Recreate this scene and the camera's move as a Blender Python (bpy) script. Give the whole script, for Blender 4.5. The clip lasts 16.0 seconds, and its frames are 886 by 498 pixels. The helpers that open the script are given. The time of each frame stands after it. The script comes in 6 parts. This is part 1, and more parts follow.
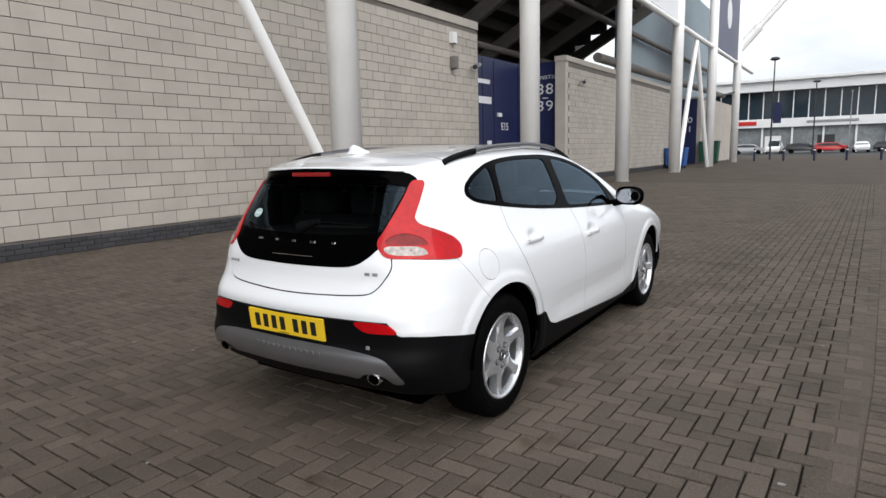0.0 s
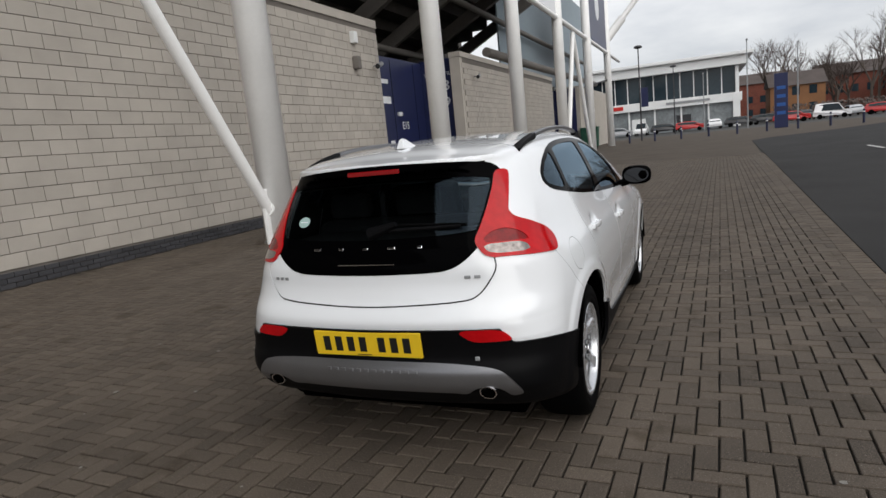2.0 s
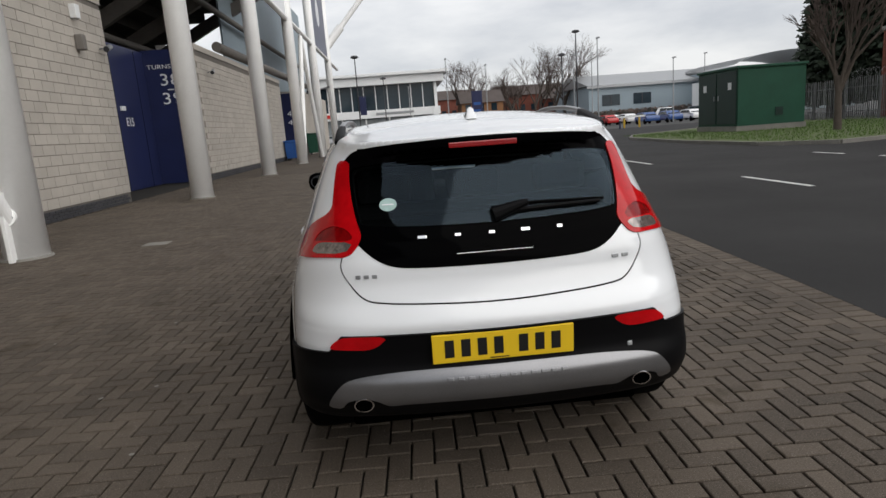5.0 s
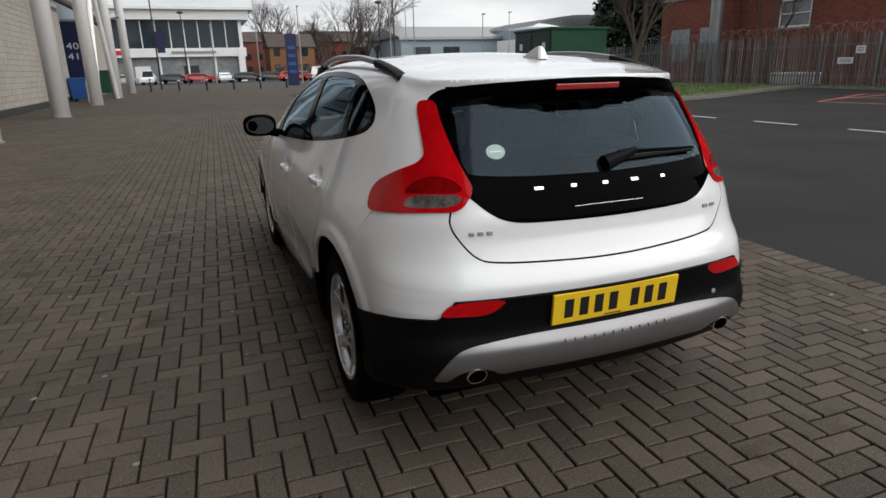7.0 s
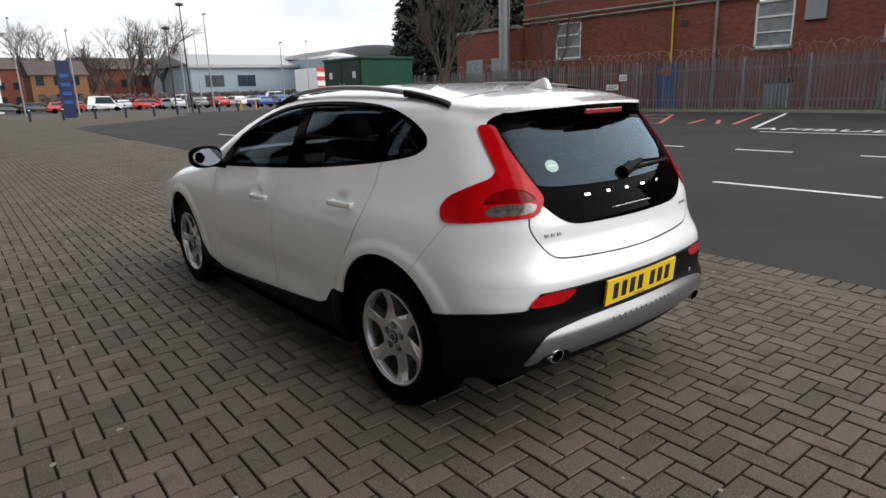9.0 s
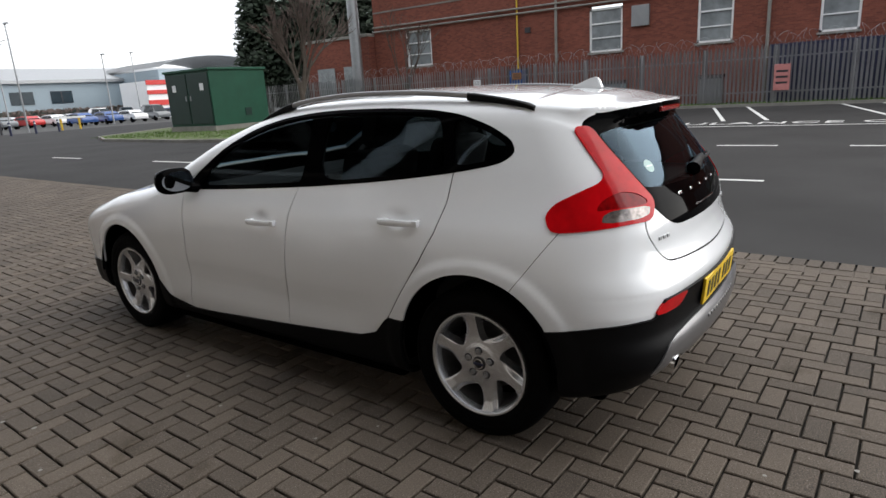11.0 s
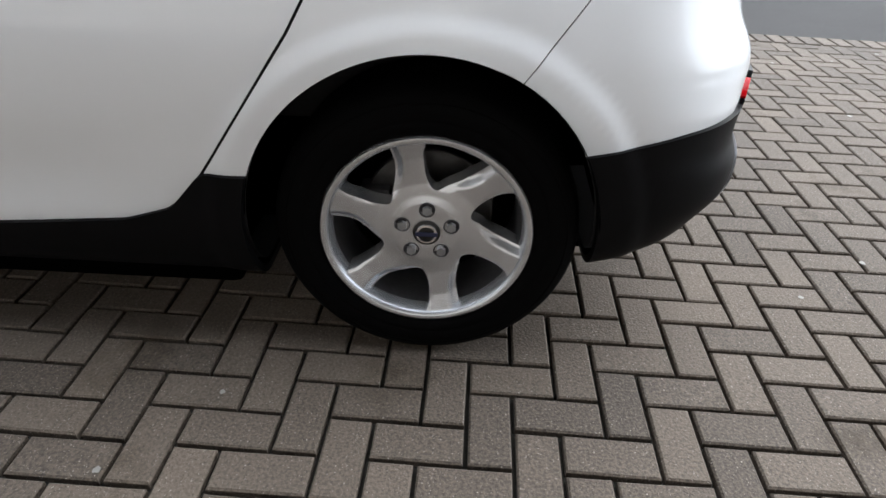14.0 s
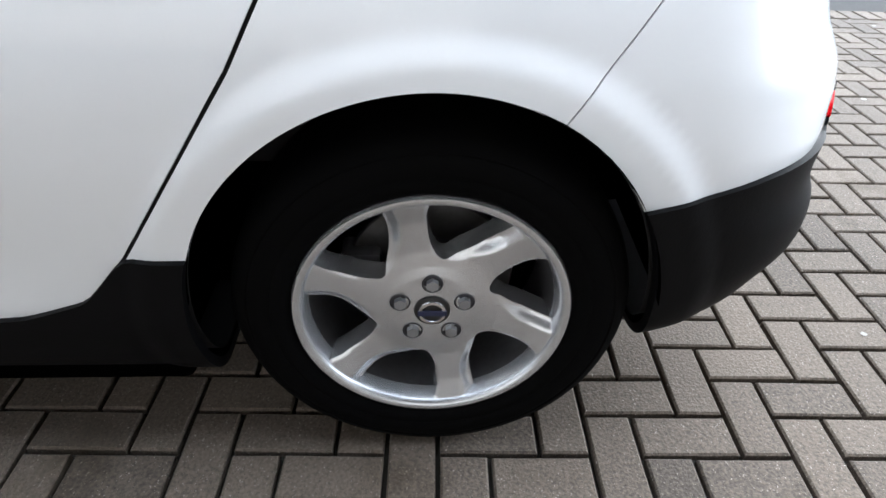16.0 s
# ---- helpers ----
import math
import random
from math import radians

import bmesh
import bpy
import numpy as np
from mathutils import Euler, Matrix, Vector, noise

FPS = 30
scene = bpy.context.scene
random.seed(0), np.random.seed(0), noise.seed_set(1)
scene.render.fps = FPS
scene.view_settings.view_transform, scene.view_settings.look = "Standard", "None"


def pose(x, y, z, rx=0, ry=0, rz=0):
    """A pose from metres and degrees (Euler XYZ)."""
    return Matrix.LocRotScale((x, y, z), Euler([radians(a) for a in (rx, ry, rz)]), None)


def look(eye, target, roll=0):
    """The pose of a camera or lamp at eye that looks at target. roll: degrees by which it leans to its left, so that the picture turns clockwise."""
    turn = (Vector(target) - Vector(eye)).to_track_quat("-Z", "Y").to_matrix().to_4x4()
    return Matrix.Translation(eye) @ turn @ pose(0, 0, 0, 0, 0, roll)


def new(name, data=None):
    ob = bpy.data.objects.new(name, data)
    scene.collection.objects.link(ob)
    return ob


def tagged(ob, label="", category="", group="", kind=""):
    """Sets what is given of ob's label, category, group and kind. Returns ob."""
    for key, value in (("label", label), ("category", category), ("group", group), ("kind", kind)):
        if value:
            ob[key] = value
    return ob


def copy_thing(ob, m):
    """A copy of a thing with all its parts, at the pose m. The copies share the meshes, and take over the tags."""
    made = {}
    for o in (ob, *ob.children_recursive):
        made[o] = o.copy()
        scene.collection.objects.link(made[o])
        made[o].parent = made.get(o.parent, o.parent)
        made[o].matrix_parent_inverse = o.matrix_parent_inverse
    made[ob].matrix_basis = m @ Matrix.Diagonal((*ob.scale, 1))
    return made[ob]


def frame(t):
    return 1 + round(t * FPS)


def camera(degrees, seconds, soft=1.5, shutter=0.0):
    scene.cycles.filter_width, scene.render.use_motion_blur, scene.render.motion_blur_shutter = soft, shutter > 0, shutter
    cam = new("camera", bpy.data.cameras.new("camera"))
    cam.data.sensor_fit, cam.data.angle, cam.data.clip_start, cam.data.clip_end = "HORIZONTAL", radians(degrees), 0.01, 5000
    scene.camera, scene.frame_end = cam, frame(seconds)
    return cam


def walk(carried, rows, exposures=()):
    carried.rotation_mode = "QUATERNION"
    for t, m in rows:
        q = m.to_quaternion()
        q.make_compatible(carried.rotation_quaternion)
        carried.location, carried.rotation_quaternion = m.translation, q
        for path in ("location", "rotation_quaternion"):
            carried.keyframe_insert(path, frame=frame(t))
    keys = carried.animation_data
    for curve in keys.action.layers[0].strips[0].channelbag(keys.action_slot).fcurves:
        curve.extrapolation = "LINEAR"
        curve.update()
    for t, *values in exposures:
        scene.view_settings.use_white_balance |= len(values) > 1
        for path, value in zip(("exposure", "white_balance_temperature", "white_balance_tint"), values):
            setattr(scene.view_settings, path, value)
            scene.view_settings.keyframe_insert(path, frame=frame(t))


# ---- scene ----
cam = camera(72.0, 16.0)
PATH = [
    (0, (2.262, -2.718, 1.378), (1.167, -1.073, 1.066), -1.5),
    (0.5, (2.035, -2.788, 1.375), (0.971, -1.129, 1.036), -3.0),
    (1, (1.817, -2.899, 1.368), (0.933, -1.142, 1.01), -3.1),
    (1.5, (1.586, -2.938, 1.359), (0.823, -1.129, 0.978), -2.2),
    (2, (1.345, -2.911, 1.372), (0.561, -1.101, 1.043), -5.8),
    (2.5, (1.113, -2.91, 1.35), (0.454, -1.056, 0.991), -2.2),
    (3, (0.848, -2.936, 1.353), (0.357, -1.035, 0.974), -3.6),
    (3.5, (0.607, -2.875, 1.341), (0.178, -0.962, 0.948), -3.4),
    (4, (0.337, -2.849, 1.372), (0.001, -0.916, 0.985), -0.6),
    (4.2, (0.199, -2.864, 1.368), (-0.049, -0.917, 0.988), -1.7),
    (6.5, (-1.072, -2.521, 1.346), (-0.518, -0.644, 0.935), -0.3),
    (7, (-1.287, -2.367, 1.359), (-0.589, -0.582, 0.789), -1.4),
    (7.5, (-1.567, -2.266, 1.36), (-0.703, -0.55, 0.806), -3.3),
    (8, (-1.807, -2.258, 1.353), (-0.828, -0.585, 0.862), -3.1),
    (8.5, (-2.026, -2.235, 1.385), (-0.962, -0.629, 0.852), -1.5),
    (9, (-2.265, -2.117, 1.392), (-1.027, -0.629, 0.887), -1.8),
    (9.2, (-2.336, -2.06, 1.406), (-1.046, -0.613, 0.915), -1.3),
    (11.5, (-2.755, -1.049, 1.415), (-1.122, -0.051, 0.834), -3.5),
    (12, (-2.635, -0.842, 1.43), (-0.941, -0.11, 0.658), -1.0),
    (12.5, (-2.567, -0.565, 1.319), (-0.848, -0.1, 0.41), -2.1),
    (13, (-2.351, -0.374, 1.197), (-0.677, -0.047, 0.152), -1.4),
    (13.5, (-2.138, -0.201, 1.106), (-0.467, -0.029, 0.021), 2.1),
    (14, (-1.906, -0.051, 1.019), (-0.245, -0.029, -0.094), 2.4),
    (14.5, (-1.725, -0.032, 0.93), (-0.083, -0.056, -0.211), 2.1),
    (15, (-1.56, -0.046, 0.89), (0.083, -0.1, -0.249), 2.6),
    (15.5, (-1.514, -0.035, 0.882), (0.105, -0.091, -0.291), 2.6),
    (16, (-1.559, 0.02, 0.99), (0.061, -0.056, -0.181), 1.4),
]
SKY, SUN = 0.88, 2.1
EXPOSURES = [(0.0, 0.30, 6300, 10), (0.5, 0.05, 6350, 10), (1.0, -0.08, 6400, 10), (3.5, -0.1, 6450, 10), (6.5, -0.05, 6500, 10), (7.5, 0.15, 6450, 10), (9.0, 0.45, 6400, 10), (11.5, 0.65, 6350, 10), (12.0, 0.18, 6450, 10), (12.5, 0.82, 6420, 10), (13.5, 1.45, 6100, 9), (14.5, 2.0, 5850, 8), (16.0, 2.28, 5680, 7)]

walk(cam, [(t, look(eye, target, roll)) for t, eye, target, roll in PATH], EXPOSURES)

# ---- world and sun: a bright overcast sky ----
world = bpy.data.worlds.new("overcast_sky")
scene.world = world
world.use_nodes = True
wt = world.node_tree
wt.nodes.clear()
w_out = wt.nodes.new("ShaderNodeOutputWorld")
w_bg = wt.nodes.new("ShaderNodeBackground")
w_sky = wt.nodes.new("ShaderNodeTexSky")
w_sky.sky_type = 'NISHITA'
w_sky.sun_disc = False
w_sky.sun_elevation = radians(34)
w_sky.sun_rotation = radians(133)
w_mul = wt.nodes.new("ShaderNodeVectorMath")
w_mul.operation = 'SCALE'
w_mul.inputs[3].default_value = 0.10
w_co = wt.nodes.new("ShaderNodeTexCoord")
w_map = wt.nodes.new("ShaderNodeMapping")
w_map.inputs["Scale"].default_value = (1.6, 1.6, 5.0)
w_noise = wt.nodes.new("ShaderNodeTexNoise")
w_noise.inputs["Scale"].default_value = 1.7
w_noise.inputs["Detail"].default_value = 7
w_noise.inputs["Roughness"].default_value = 0.55
w_ramp = wt.nodes.new("ShaderNodeValToRGB")
w_ramp.color_ramp.elements[0].position = 0.36
w_ramp.color_ramp.elements[0].color = (0.68, 0.70, 0.74, 1)
w_ramp.color_ramp.elements[1].position = 0.60
w_ramp.color_ramp.elements[1].color = (1.0, 1.0, 1.0, 1)
w_mix = wt.nodes.new("ShaderNodeMix")
w_mix.data_type = 'RGBA'
w_mix.inputs[0].default_value = 0.88
wt.links.new(w_sky.outputs[0], w_mul.inputs[0])
wt.links.new(w_co.outputs["Generated"], w_map.inputs[0])
wt.links.new(w_map.outputs[0], w_noise.inputs["Vector"])
wt.links.new(w_noise.outputs["Fac"], w_ramp.inputs[0])
wt.links.new(w_mul.outputs[0], w_mix.inputs[6])
wt.links.new(w_ramp.outputs[0], w_mix.inputs[7])
# an overcast sky is up to three times as bright overhead as at the horizon
w_sep = wt.nodes.new("ShaderNodeSeparateXYZ")
wt.links.new(w_co.outputs["Generated"], w_sep.inputs[0])
w_grad = wt.nodes.new("ShaderNodeMapRange")
w_grad.inputs[1].default_value = 0.0
w_grad.inputs[2].default_value = 1.0
w_grad.inputs[3].default_value = 1.12
w_grad.inputs[4].default_value = 1.5
wt.links.new(w_sep.outputs[2], w_grad.inputs[0])
w_fin = wt.nodes.new("ShaderNodeVectorMath")
w_fin.operation = 'SCALE'
wt.links.new(w_mix.outputs[2], w_fin.inputs[0])
wt.links.new(w_grad.outputs[0], w_fin.inputs[3])
wt.links.new(w_fin.outputs[0], w_bg.inputs[0])
w_bg.inputs[1].default_value = SKY
wt.links.new(w_bg.outputs[0], w_out.inputs[0])

sun_data = bpy.data.lights.new("sun", 'SUN')
sun_data.energy = SUN
sun_data.angle = radians(80)
sun_data.color = (1.0, 0.96, 0.9)
sun_ob = new("sun", sun_data)
sun_ob.matrix_world = look((36, -34, 34), (0, 0, 0))


# ---- materials ----
def material(name, colour, rough=0.6, metal=0.0, vary=0.0, scale=8.0, fine=60.0, bump=0.0, coat=0.0, dark=None, island=0.0, objrand=0.0, transmission=0.0, alpha=1.0, emission=0.0, ior=1.45, spec=0.5, spread=0.45, coarse=1.0):
    """A node material: base colour with coarse and fine variation, optional bump and per-piece shift."""
    m = bpy.data.materials.new(name)
    m.use_nodes = True
    nt = m.node_tree
    b = nt.nodes["Principled BSDF"]
    b.inputs["Base Color"].default_value = (*colour, 1)
    b.inputs["Roughness"].default_value = rough
    b.inputs["Metallic"].default_value = metal
    b.inputs["IOR"].default_value = ior
    b.inputs["Specular IOR Level"].default_value = spec
    b.inputs["Coat Weight"].default_value = coat
    b.inputs["Coat Roughness"].default_value = 0.04
    b.inputs["Transmission Weight"].default_value = transmission
    b.inputs["Alpha"].default_value = alpha
    if emission:
        b.inputs["Emission Color"].default_value = (*colour, 1)
        b.inputs["Emission Strength"].default_value = emission
    if vary or island or objrand or bump:
        co = nt.nodes.new("ShaderNodeTexCoord")
        geo = nt.nodes.new("ShaderNodeNewGeometry")
        n1 = nt.nodes.new("ShaderNodeTexNoise")
        n1.inputs["Scale"].default_value = scale
        n1.inputs["Detail"].default_value = 6
        n2 = nt.nodes.new("ShaderNodeTexNoise")
        n2.inputs["Scale"].default_value = fine
        n2.inputs["Detail"].default_value = 4
        nt.links.new(geo.outputs["Position"], n1.inputs["Vector"])
        nt.links.new(geo.outputs["Position"], n2.inputs["Vector"])
        add = nt.nodes.new("ShaderNodeMath")
        add.operation = 'MULTIPLY_ADD'
        nt.links.new(n2.outputs["Fac"], add.inputs[0])
        add.inputs[1].default_value = 0.7
        broad = nt.nodes.new("ShaderNodeMath")
        broad.operation = 'MULTIPLY'
        nt.links.new(n1.outputs["Fac"], broad.inputs[0])
        broad.inputs[1].default_value = coarse
        nt.links.new(broad.outputs[0], add.inputs[2])
        last = add.outputs[0]
        if island or objrand:
            r = geo.outputs["Random Per Island"]
            if objrand:
                info = nt.nodes.new("ShaderNodeObjectInfo")
                r = info.outputs["Random"]
            k = nt.nodes.new("ShaderNodeMath")
            k.operation = 'MULTIPLY_ADD'
            nt.links.new(r, k.inputs[0])
            k.inputs[1].default_value = island or objrand
            nt.links.new(last, k.inputs[2])
            last = k.outputs[0]
        ramp = nt.nodes.new("ShaderNodeMapRange")
        mid = 0.35 + 0.5 * coarse + (island or objrand) / 2
        ramp.inputs[1].default_value = mid - spread
        ramp.inputs[2].default_value = mid + spread
        nt.links.new(last, ramp.inputs[0])
        mix = nt.nodes.new("ShaderNodeMix")
        mix.data_type = 'RGBA'
        lo = dark or tuple(c * (1 - vary) for c in colour)
        mix.inputs[6].default_value = (*lo, 1)
        mix.inputs[7].default_value = (*[min(1, c * (1 + vary * 0.8)) for c in colour], 1)
        nt.links.new(ramp.outputs[0], mix.inputs[0])
        nt.links.new(mix.outputs[2], b.inputs["Base Color"])
        if bump:
            bp = nt.nodes.new("ShaderNodeBump")
            bp.inputs["Strength"].default_value = 0.6
            bp.inputs["Distance"].default_value = bump
            nt.links.new(n2.outputs["Fac"], bp.inputs["Height"])
            nt.links.new(bp.outputs[0], b.inputs["Normal"])
    return m


def speckle(m):
    """Pale and dark stone chips in the concrete, and darker mossy patches."""
    nt = m.node_tree
    b = nt.nodes["Principled BSDF"]
    src = b.inputs["Base Color"].links[0].from_socket
    geo = nt.nodes.new("ShaderNodeNewGeometry")
    for scale, lo, hi, tint, mode in ((230.0, 0.655, 0.72, (0.30, 0.27, 0.235, 1), 'MIX'), (310.0, 0.36, 0.29, (0.35, 0.33, 0.31, 1), 'MULTIPLY'), (2.6, 0.57, 0.70, (0.50, 0.46, 0.38, 1), 'MULTIPLY')):
        n = nt.nodes.new("ShaderNodeTexNoise")
        n.inputs["Scale"].default_value = scale
        n.inputs["Detail"].default_value = 2 if scale > 50 else 7
        n.inputs["Roughness"].default_value = 0.6
        nt.links.new(geo.outputs["Position"], n.inputs["Vector"])
        k = nt.nodes.new("ShaderNodeMapRange")
        k.inputs[1].default_value, k.inputs[2].default_value = lo, hi
        nt.links.new(n.outputs["Fac"], k.inputs[0])
        mx = nt.nodes.new("ShaderNodeMix")
        mx.data_type, mx.blend_type = 'RGBA', mode
        nt.links.new(k.outputs[0], mx.inputs[0])
        nt.links.new(src, mx.inputs[6])
        mx.inputs[7].default_value = tint
        src = mx.outputs[2]
    nt.links.new(src, b.inputs["Base Color"])


M_PAVER = material("paver_concrete", (0.088, 0.070, 0.054), 0.82, vary=0.55, scale=1.3, fine=150, bump=0.004, island=0.16, spread=0.20, coarse=0.36, spec=0.4)
speckle(M_PAVER)
M_PAVER_ONE = material("paver_concrete_piece", (0.088, 0.070, 0.054), 0.82, vary=0.55, scale=1.3, fine=150, bump=0.004, objrand=0.16, spread=0.20, coarse=0.36, spec=0.4)
speckle(M_PAVER_ONE)
M_PAVE_FAR = material("paving_far", (0.084, 0.069, 0.056), 0.9, spec=0.2, vary=0.35, scale=0.7, fine=9, bump=0.002)
M_JOINT = material("joint_sand", (0.012, 0.010, 0.007), 0.95, vary=0.5, scale=3, fine=90)
M_ASPHALT = material("asphalt", (0.027, 0.0262, 0.026), 0.9, spec=0.25, spread=0.3, vary=0.4, scale=0.5, fine=120, bump=0.003)
M_GROUND = material("far_ground", (0.05, 0.05, 0.049), 0.9, vary=0.35, scale=0.1, fine=3)
M_LINE = material("road_paint_white", (0.62, 0.62, 0.6), 0.7, vary=0.35, scale=4, fine=60)
M_RED_LINE = material("road_paint_red", (0.42, 0.13, 0.12), 0.75, vary=0.45, scale=4, fine=60)
M_KERB = material("kerb_concrete", (0.23, 0.22, 0.2), 0.85, vary=0.35, scale=2, fine=50, bump=0.003)
M_GRASS = material("verge_soil_grass", (0.07, 0.11, 0.03), 0.95, vary=0.6, scale=1.2, fine=25, dark=(0.05, 0.038, 0.024), bump=0.02)
M_BLADE = material("grass_blades", (0.085, 0.15, 0.03), 0.8, vary=0.5, scale=2, fine=30, island=0.5)
M_BLOCK = material("concrete_block", (0.43, 0.395, 0.35), 0.88, vary=0.16, scale=1.5, fine=90, bump=0.003, island=0.35)
M_BLOCK_ONE = material("concrete_block_piece", (0.43, 0.395, 0.35), 0.88, vary=0.16, scale=1.5, fine=90, bump=0.003, objrand=0.35)
M_MORTAR = material("mortar", (0.15, 0.135, 0.12), 0.95, vary=0.2, scale=3, fine=60)
M_PLINTH = material("plinth_engineering_brick", (0.045, 0.045, 0.05), 0.7, vary=0.4, scale=2, fine=40, bump=0.002, island=0.4)
M_STEEL = material("white_painted_steel", (0.9, 0.9, 0.89), 0.35, vary=0.06, scale=2, fine=20)
M_NAVY = material("navy_panel", (0.014, 0.02, 0.075), 0.38, vary=0.2, scale=1.5, fine=20)
M_SIGNWHITE = material("sign_white", (0.75, 0.76, 0.78), 0.5)
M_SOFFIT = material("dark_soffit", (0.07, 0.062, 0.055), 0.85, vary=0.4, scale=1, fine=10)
M_RAKER = material("raker_steel", (0.17, 0.155, 0.14), 0.7, vary=0.2, scale=1, fine=10)
M_WHITE = material("white_cladding", (0.74, 0.75, 0.75), 0.5, vary=0.05, scale=0.6, fine=6)
M_DGLASS = material("dark_glazing", (0.022, 0.035, 0.045), 0.07, vary=0.3, scale=0.4, fine=2)
# base colour raised to imitate bright reflections on the panes
M_SHOWGLASS = material("glass_painted_reflection", (0.22, 0.24, 0.25), 0.15, vary=0.5, scale=0.8, fine=3)
M_GREY_METAL = material("grey_metal", (0.32, 0.33, 0.34), 0.4, metal=0.6, vary=0.15, scale=3, fine=30)
M_DARK_METAL = material("dark_painted_metal", (0.03, 0.03, 0.035), 0.5, vary=0.2)
M_BOLLARD = material("bollard_navy", (0.02, 0.024, 0.06), 0.5, vary=0.2)
M_GALV = material("galvanised_steel", (0.33, 0.33, 0.345), 0.55, metal=0.35, vary=0.25, scale=1, fine=20, objrand=0.3)
M_BRICK_MORTAR = material("brick_mortar", (0.24, 0.17, 0.14), 0.95, vary=0.2, scale=2, fine=30)
M_GREENBOX = material("green_grp", (0.014, 0.075, 0.045), 0.55, vary=0.25, scale=1.5, fine=20)
M_GREENDARK = material("dark_green_doors", (0.012, 0.032, 0.026), 0.55, vary=0.25, scale=1.5, fine=20)
M_SHED = material("blue_grey_cladding", (0.27, 0.33, 0.37), 0.6, vary=0.08, scale=0.3, fine=4)
M_BARK = material("bark", (0.09, 0.072, 0.06), 0.9, vary=0.4, scale=4, fine=30)
M_TWIG = material("twigs", (0.10, 0.075, 0.065), 0.9, vary=0.3, scale=4, fine=30)
M_CONIFER = material("dark_conifer_leaves", (0.018, 0.03, 0.016), 0.8, vary=0.5, scale=3, fine=12, island=0.5)
M_BLUE = material("blue_paint", (0.02, 0.09, 0.32), 0.5, vary=0.15)
M_RED = material("red_paint", (0.5, 0.025, 0.02), 0.35, vary=0.1)
M_PINK = material("faded_red_notice", (0.50, 0.20, 0.19), 0.6, vary=0.3, scale=3, fine=20)
M_STICKER = material("pale_teal_sticker", (0.36, 0.50, 0.48), 0.5, vary=0.2, scale=40, fine=120)
M_YELLOW = material("yellow_pipe", (0.55, 0.36, 0.03), 0.5, vary=0.1)
M_ORANGE = material("orange_cladding", (0.22, 0.10, 0.04), 0.7, vary=0.25, scale=0.4, fine=3)
M_ROOFTILE = material("dark_roof", (0.075, 0.06, 0.055), 0.85, vary=0.3, scale=0.6, fine=6)


def brick_material():
    """Red brickwork with mortar courses, at brick size."""
    m = material("red_brickwork", (0.21, 0.062, 0.04), 0.88, vary=0.3, scale=0.5, fine=14, bump=0.002)
    nt = m.node_tree
    b = nt.nodes["Principled BSDF"]
    src = b.inputs["Base Color"].links[0].from_socket
    geo = nt.nodes.new("ShaderNodeNewGeometry")
    sep = nt.nodes.new("ShaderNodeSeparateXYZ")
    nt.links.new(geo.outputs["Position"], sep.inputs[0])
    sm = nt.nodes.new("ShaderNodeMath")
    nt.links.new(sep.outputs[0], sm.inputs[0])
    nt.links.new(sep.outputs[1], sm.inputs[1])
    com = nt.nodes.new("ShaderNodeCombineXYZ")
    nt.links.new(sm.outputs[0], com.inputs[0])
    nt.links.new(sep.outputs[2], com.inputs[1])
    br = nt.nodes.new("ShaderNodeTexBrick")
    br.inputs["Scale"].default_value = 1.0
    br.inputs["Brick Width"].default_value = 0.225
    br.inputs["Row Height"].default_value = 0.075
    br.inputs["Mortar Size"].default_value = 0.006
    br.inputs["Color1"].default_value = (1, 1, 1, 1)
    br.inputs["Color2"].default_value = (0.62, 0.6, 0.6, 1)
    br.inputs["Mortar"].default_value = (0.8, 1.1, 1.2, 1)
    nt.links.new(com.outputs[0], br.inputs["Vector"])
    mx = nt.nodes.new("ShaderNodeMix")
    mx.data_type = 'RGBA'
    mx.blend_type = 'MULTIPLY'
    mx.inputs[0].default_value = 1
    nt.links.new(src, mx.inputs[6])
    nt.links.new(br.outputs["Color"], mx.inputs[7])
    nt.links.new(mx.outputs[2], b.inputs["Base Color"])
    return m


M_BRICK = brick_material()

# car materials
M_PAINT = material("white_car_paint", (0.79, 0.81, 0.835), 0.25, coat=1.0)
M_PLASTIC = material("black_textured_plastic", (0.0035, 0.0035, 0.004), 0.5, spec=0.09, vary=0.2, scale=8, fine=300, bump=0.0006)
M_GLOSSBLACK = material("gloss_black", (0.001, 0.001, 0.0012), 0.04, ior=1.33, spec=0.03)
M_GAP = material("panel_gap", (0.01, 0.01, 0.01), 0.9, spec=0.1)
M_LAMPRED = material("red_lamp_lens", (0.46, 0.003, 0.006), 0.1, spec=0.3, coat=0.12, vary=0.35, scale=7, fine=30)
M_LAMPINNER = material("inner_red_lens", (0.20, 0.002, 0.003), 0.08, spec=0.3, coat=0.1, vary=0.7, scale=22, fine=60)
M_LAMPDARK = material("dark_red_lamp_lens", (0.26, 0.006, 0.008), 0.12, coat=1.0)
M_LAMPCLEAR = material("clear_lamp_lens", (0.27, 0.235, 0.22), 0.12, metal=0.6, coat=0.8, vary=0.85, scale=30, fine=90)
M_SILVER = material("brushed_silver_plastic", (0.25, 0.25, 0.26), 0.28, metal=0.8, vary=0.15, scale=5, fine=200)
M_CHROME = material("chrome", (0.8, 0.8, 0.82), 0.1, metal=1.0)
# darker copy of the alloy: shade behind the spokes put into the colour
M_BARREL = material("shaded_inner_alloy", (0.12, 0.12, 0.126), 0.5, metal=0.6, vary=0.3, scale=12, fine=80)
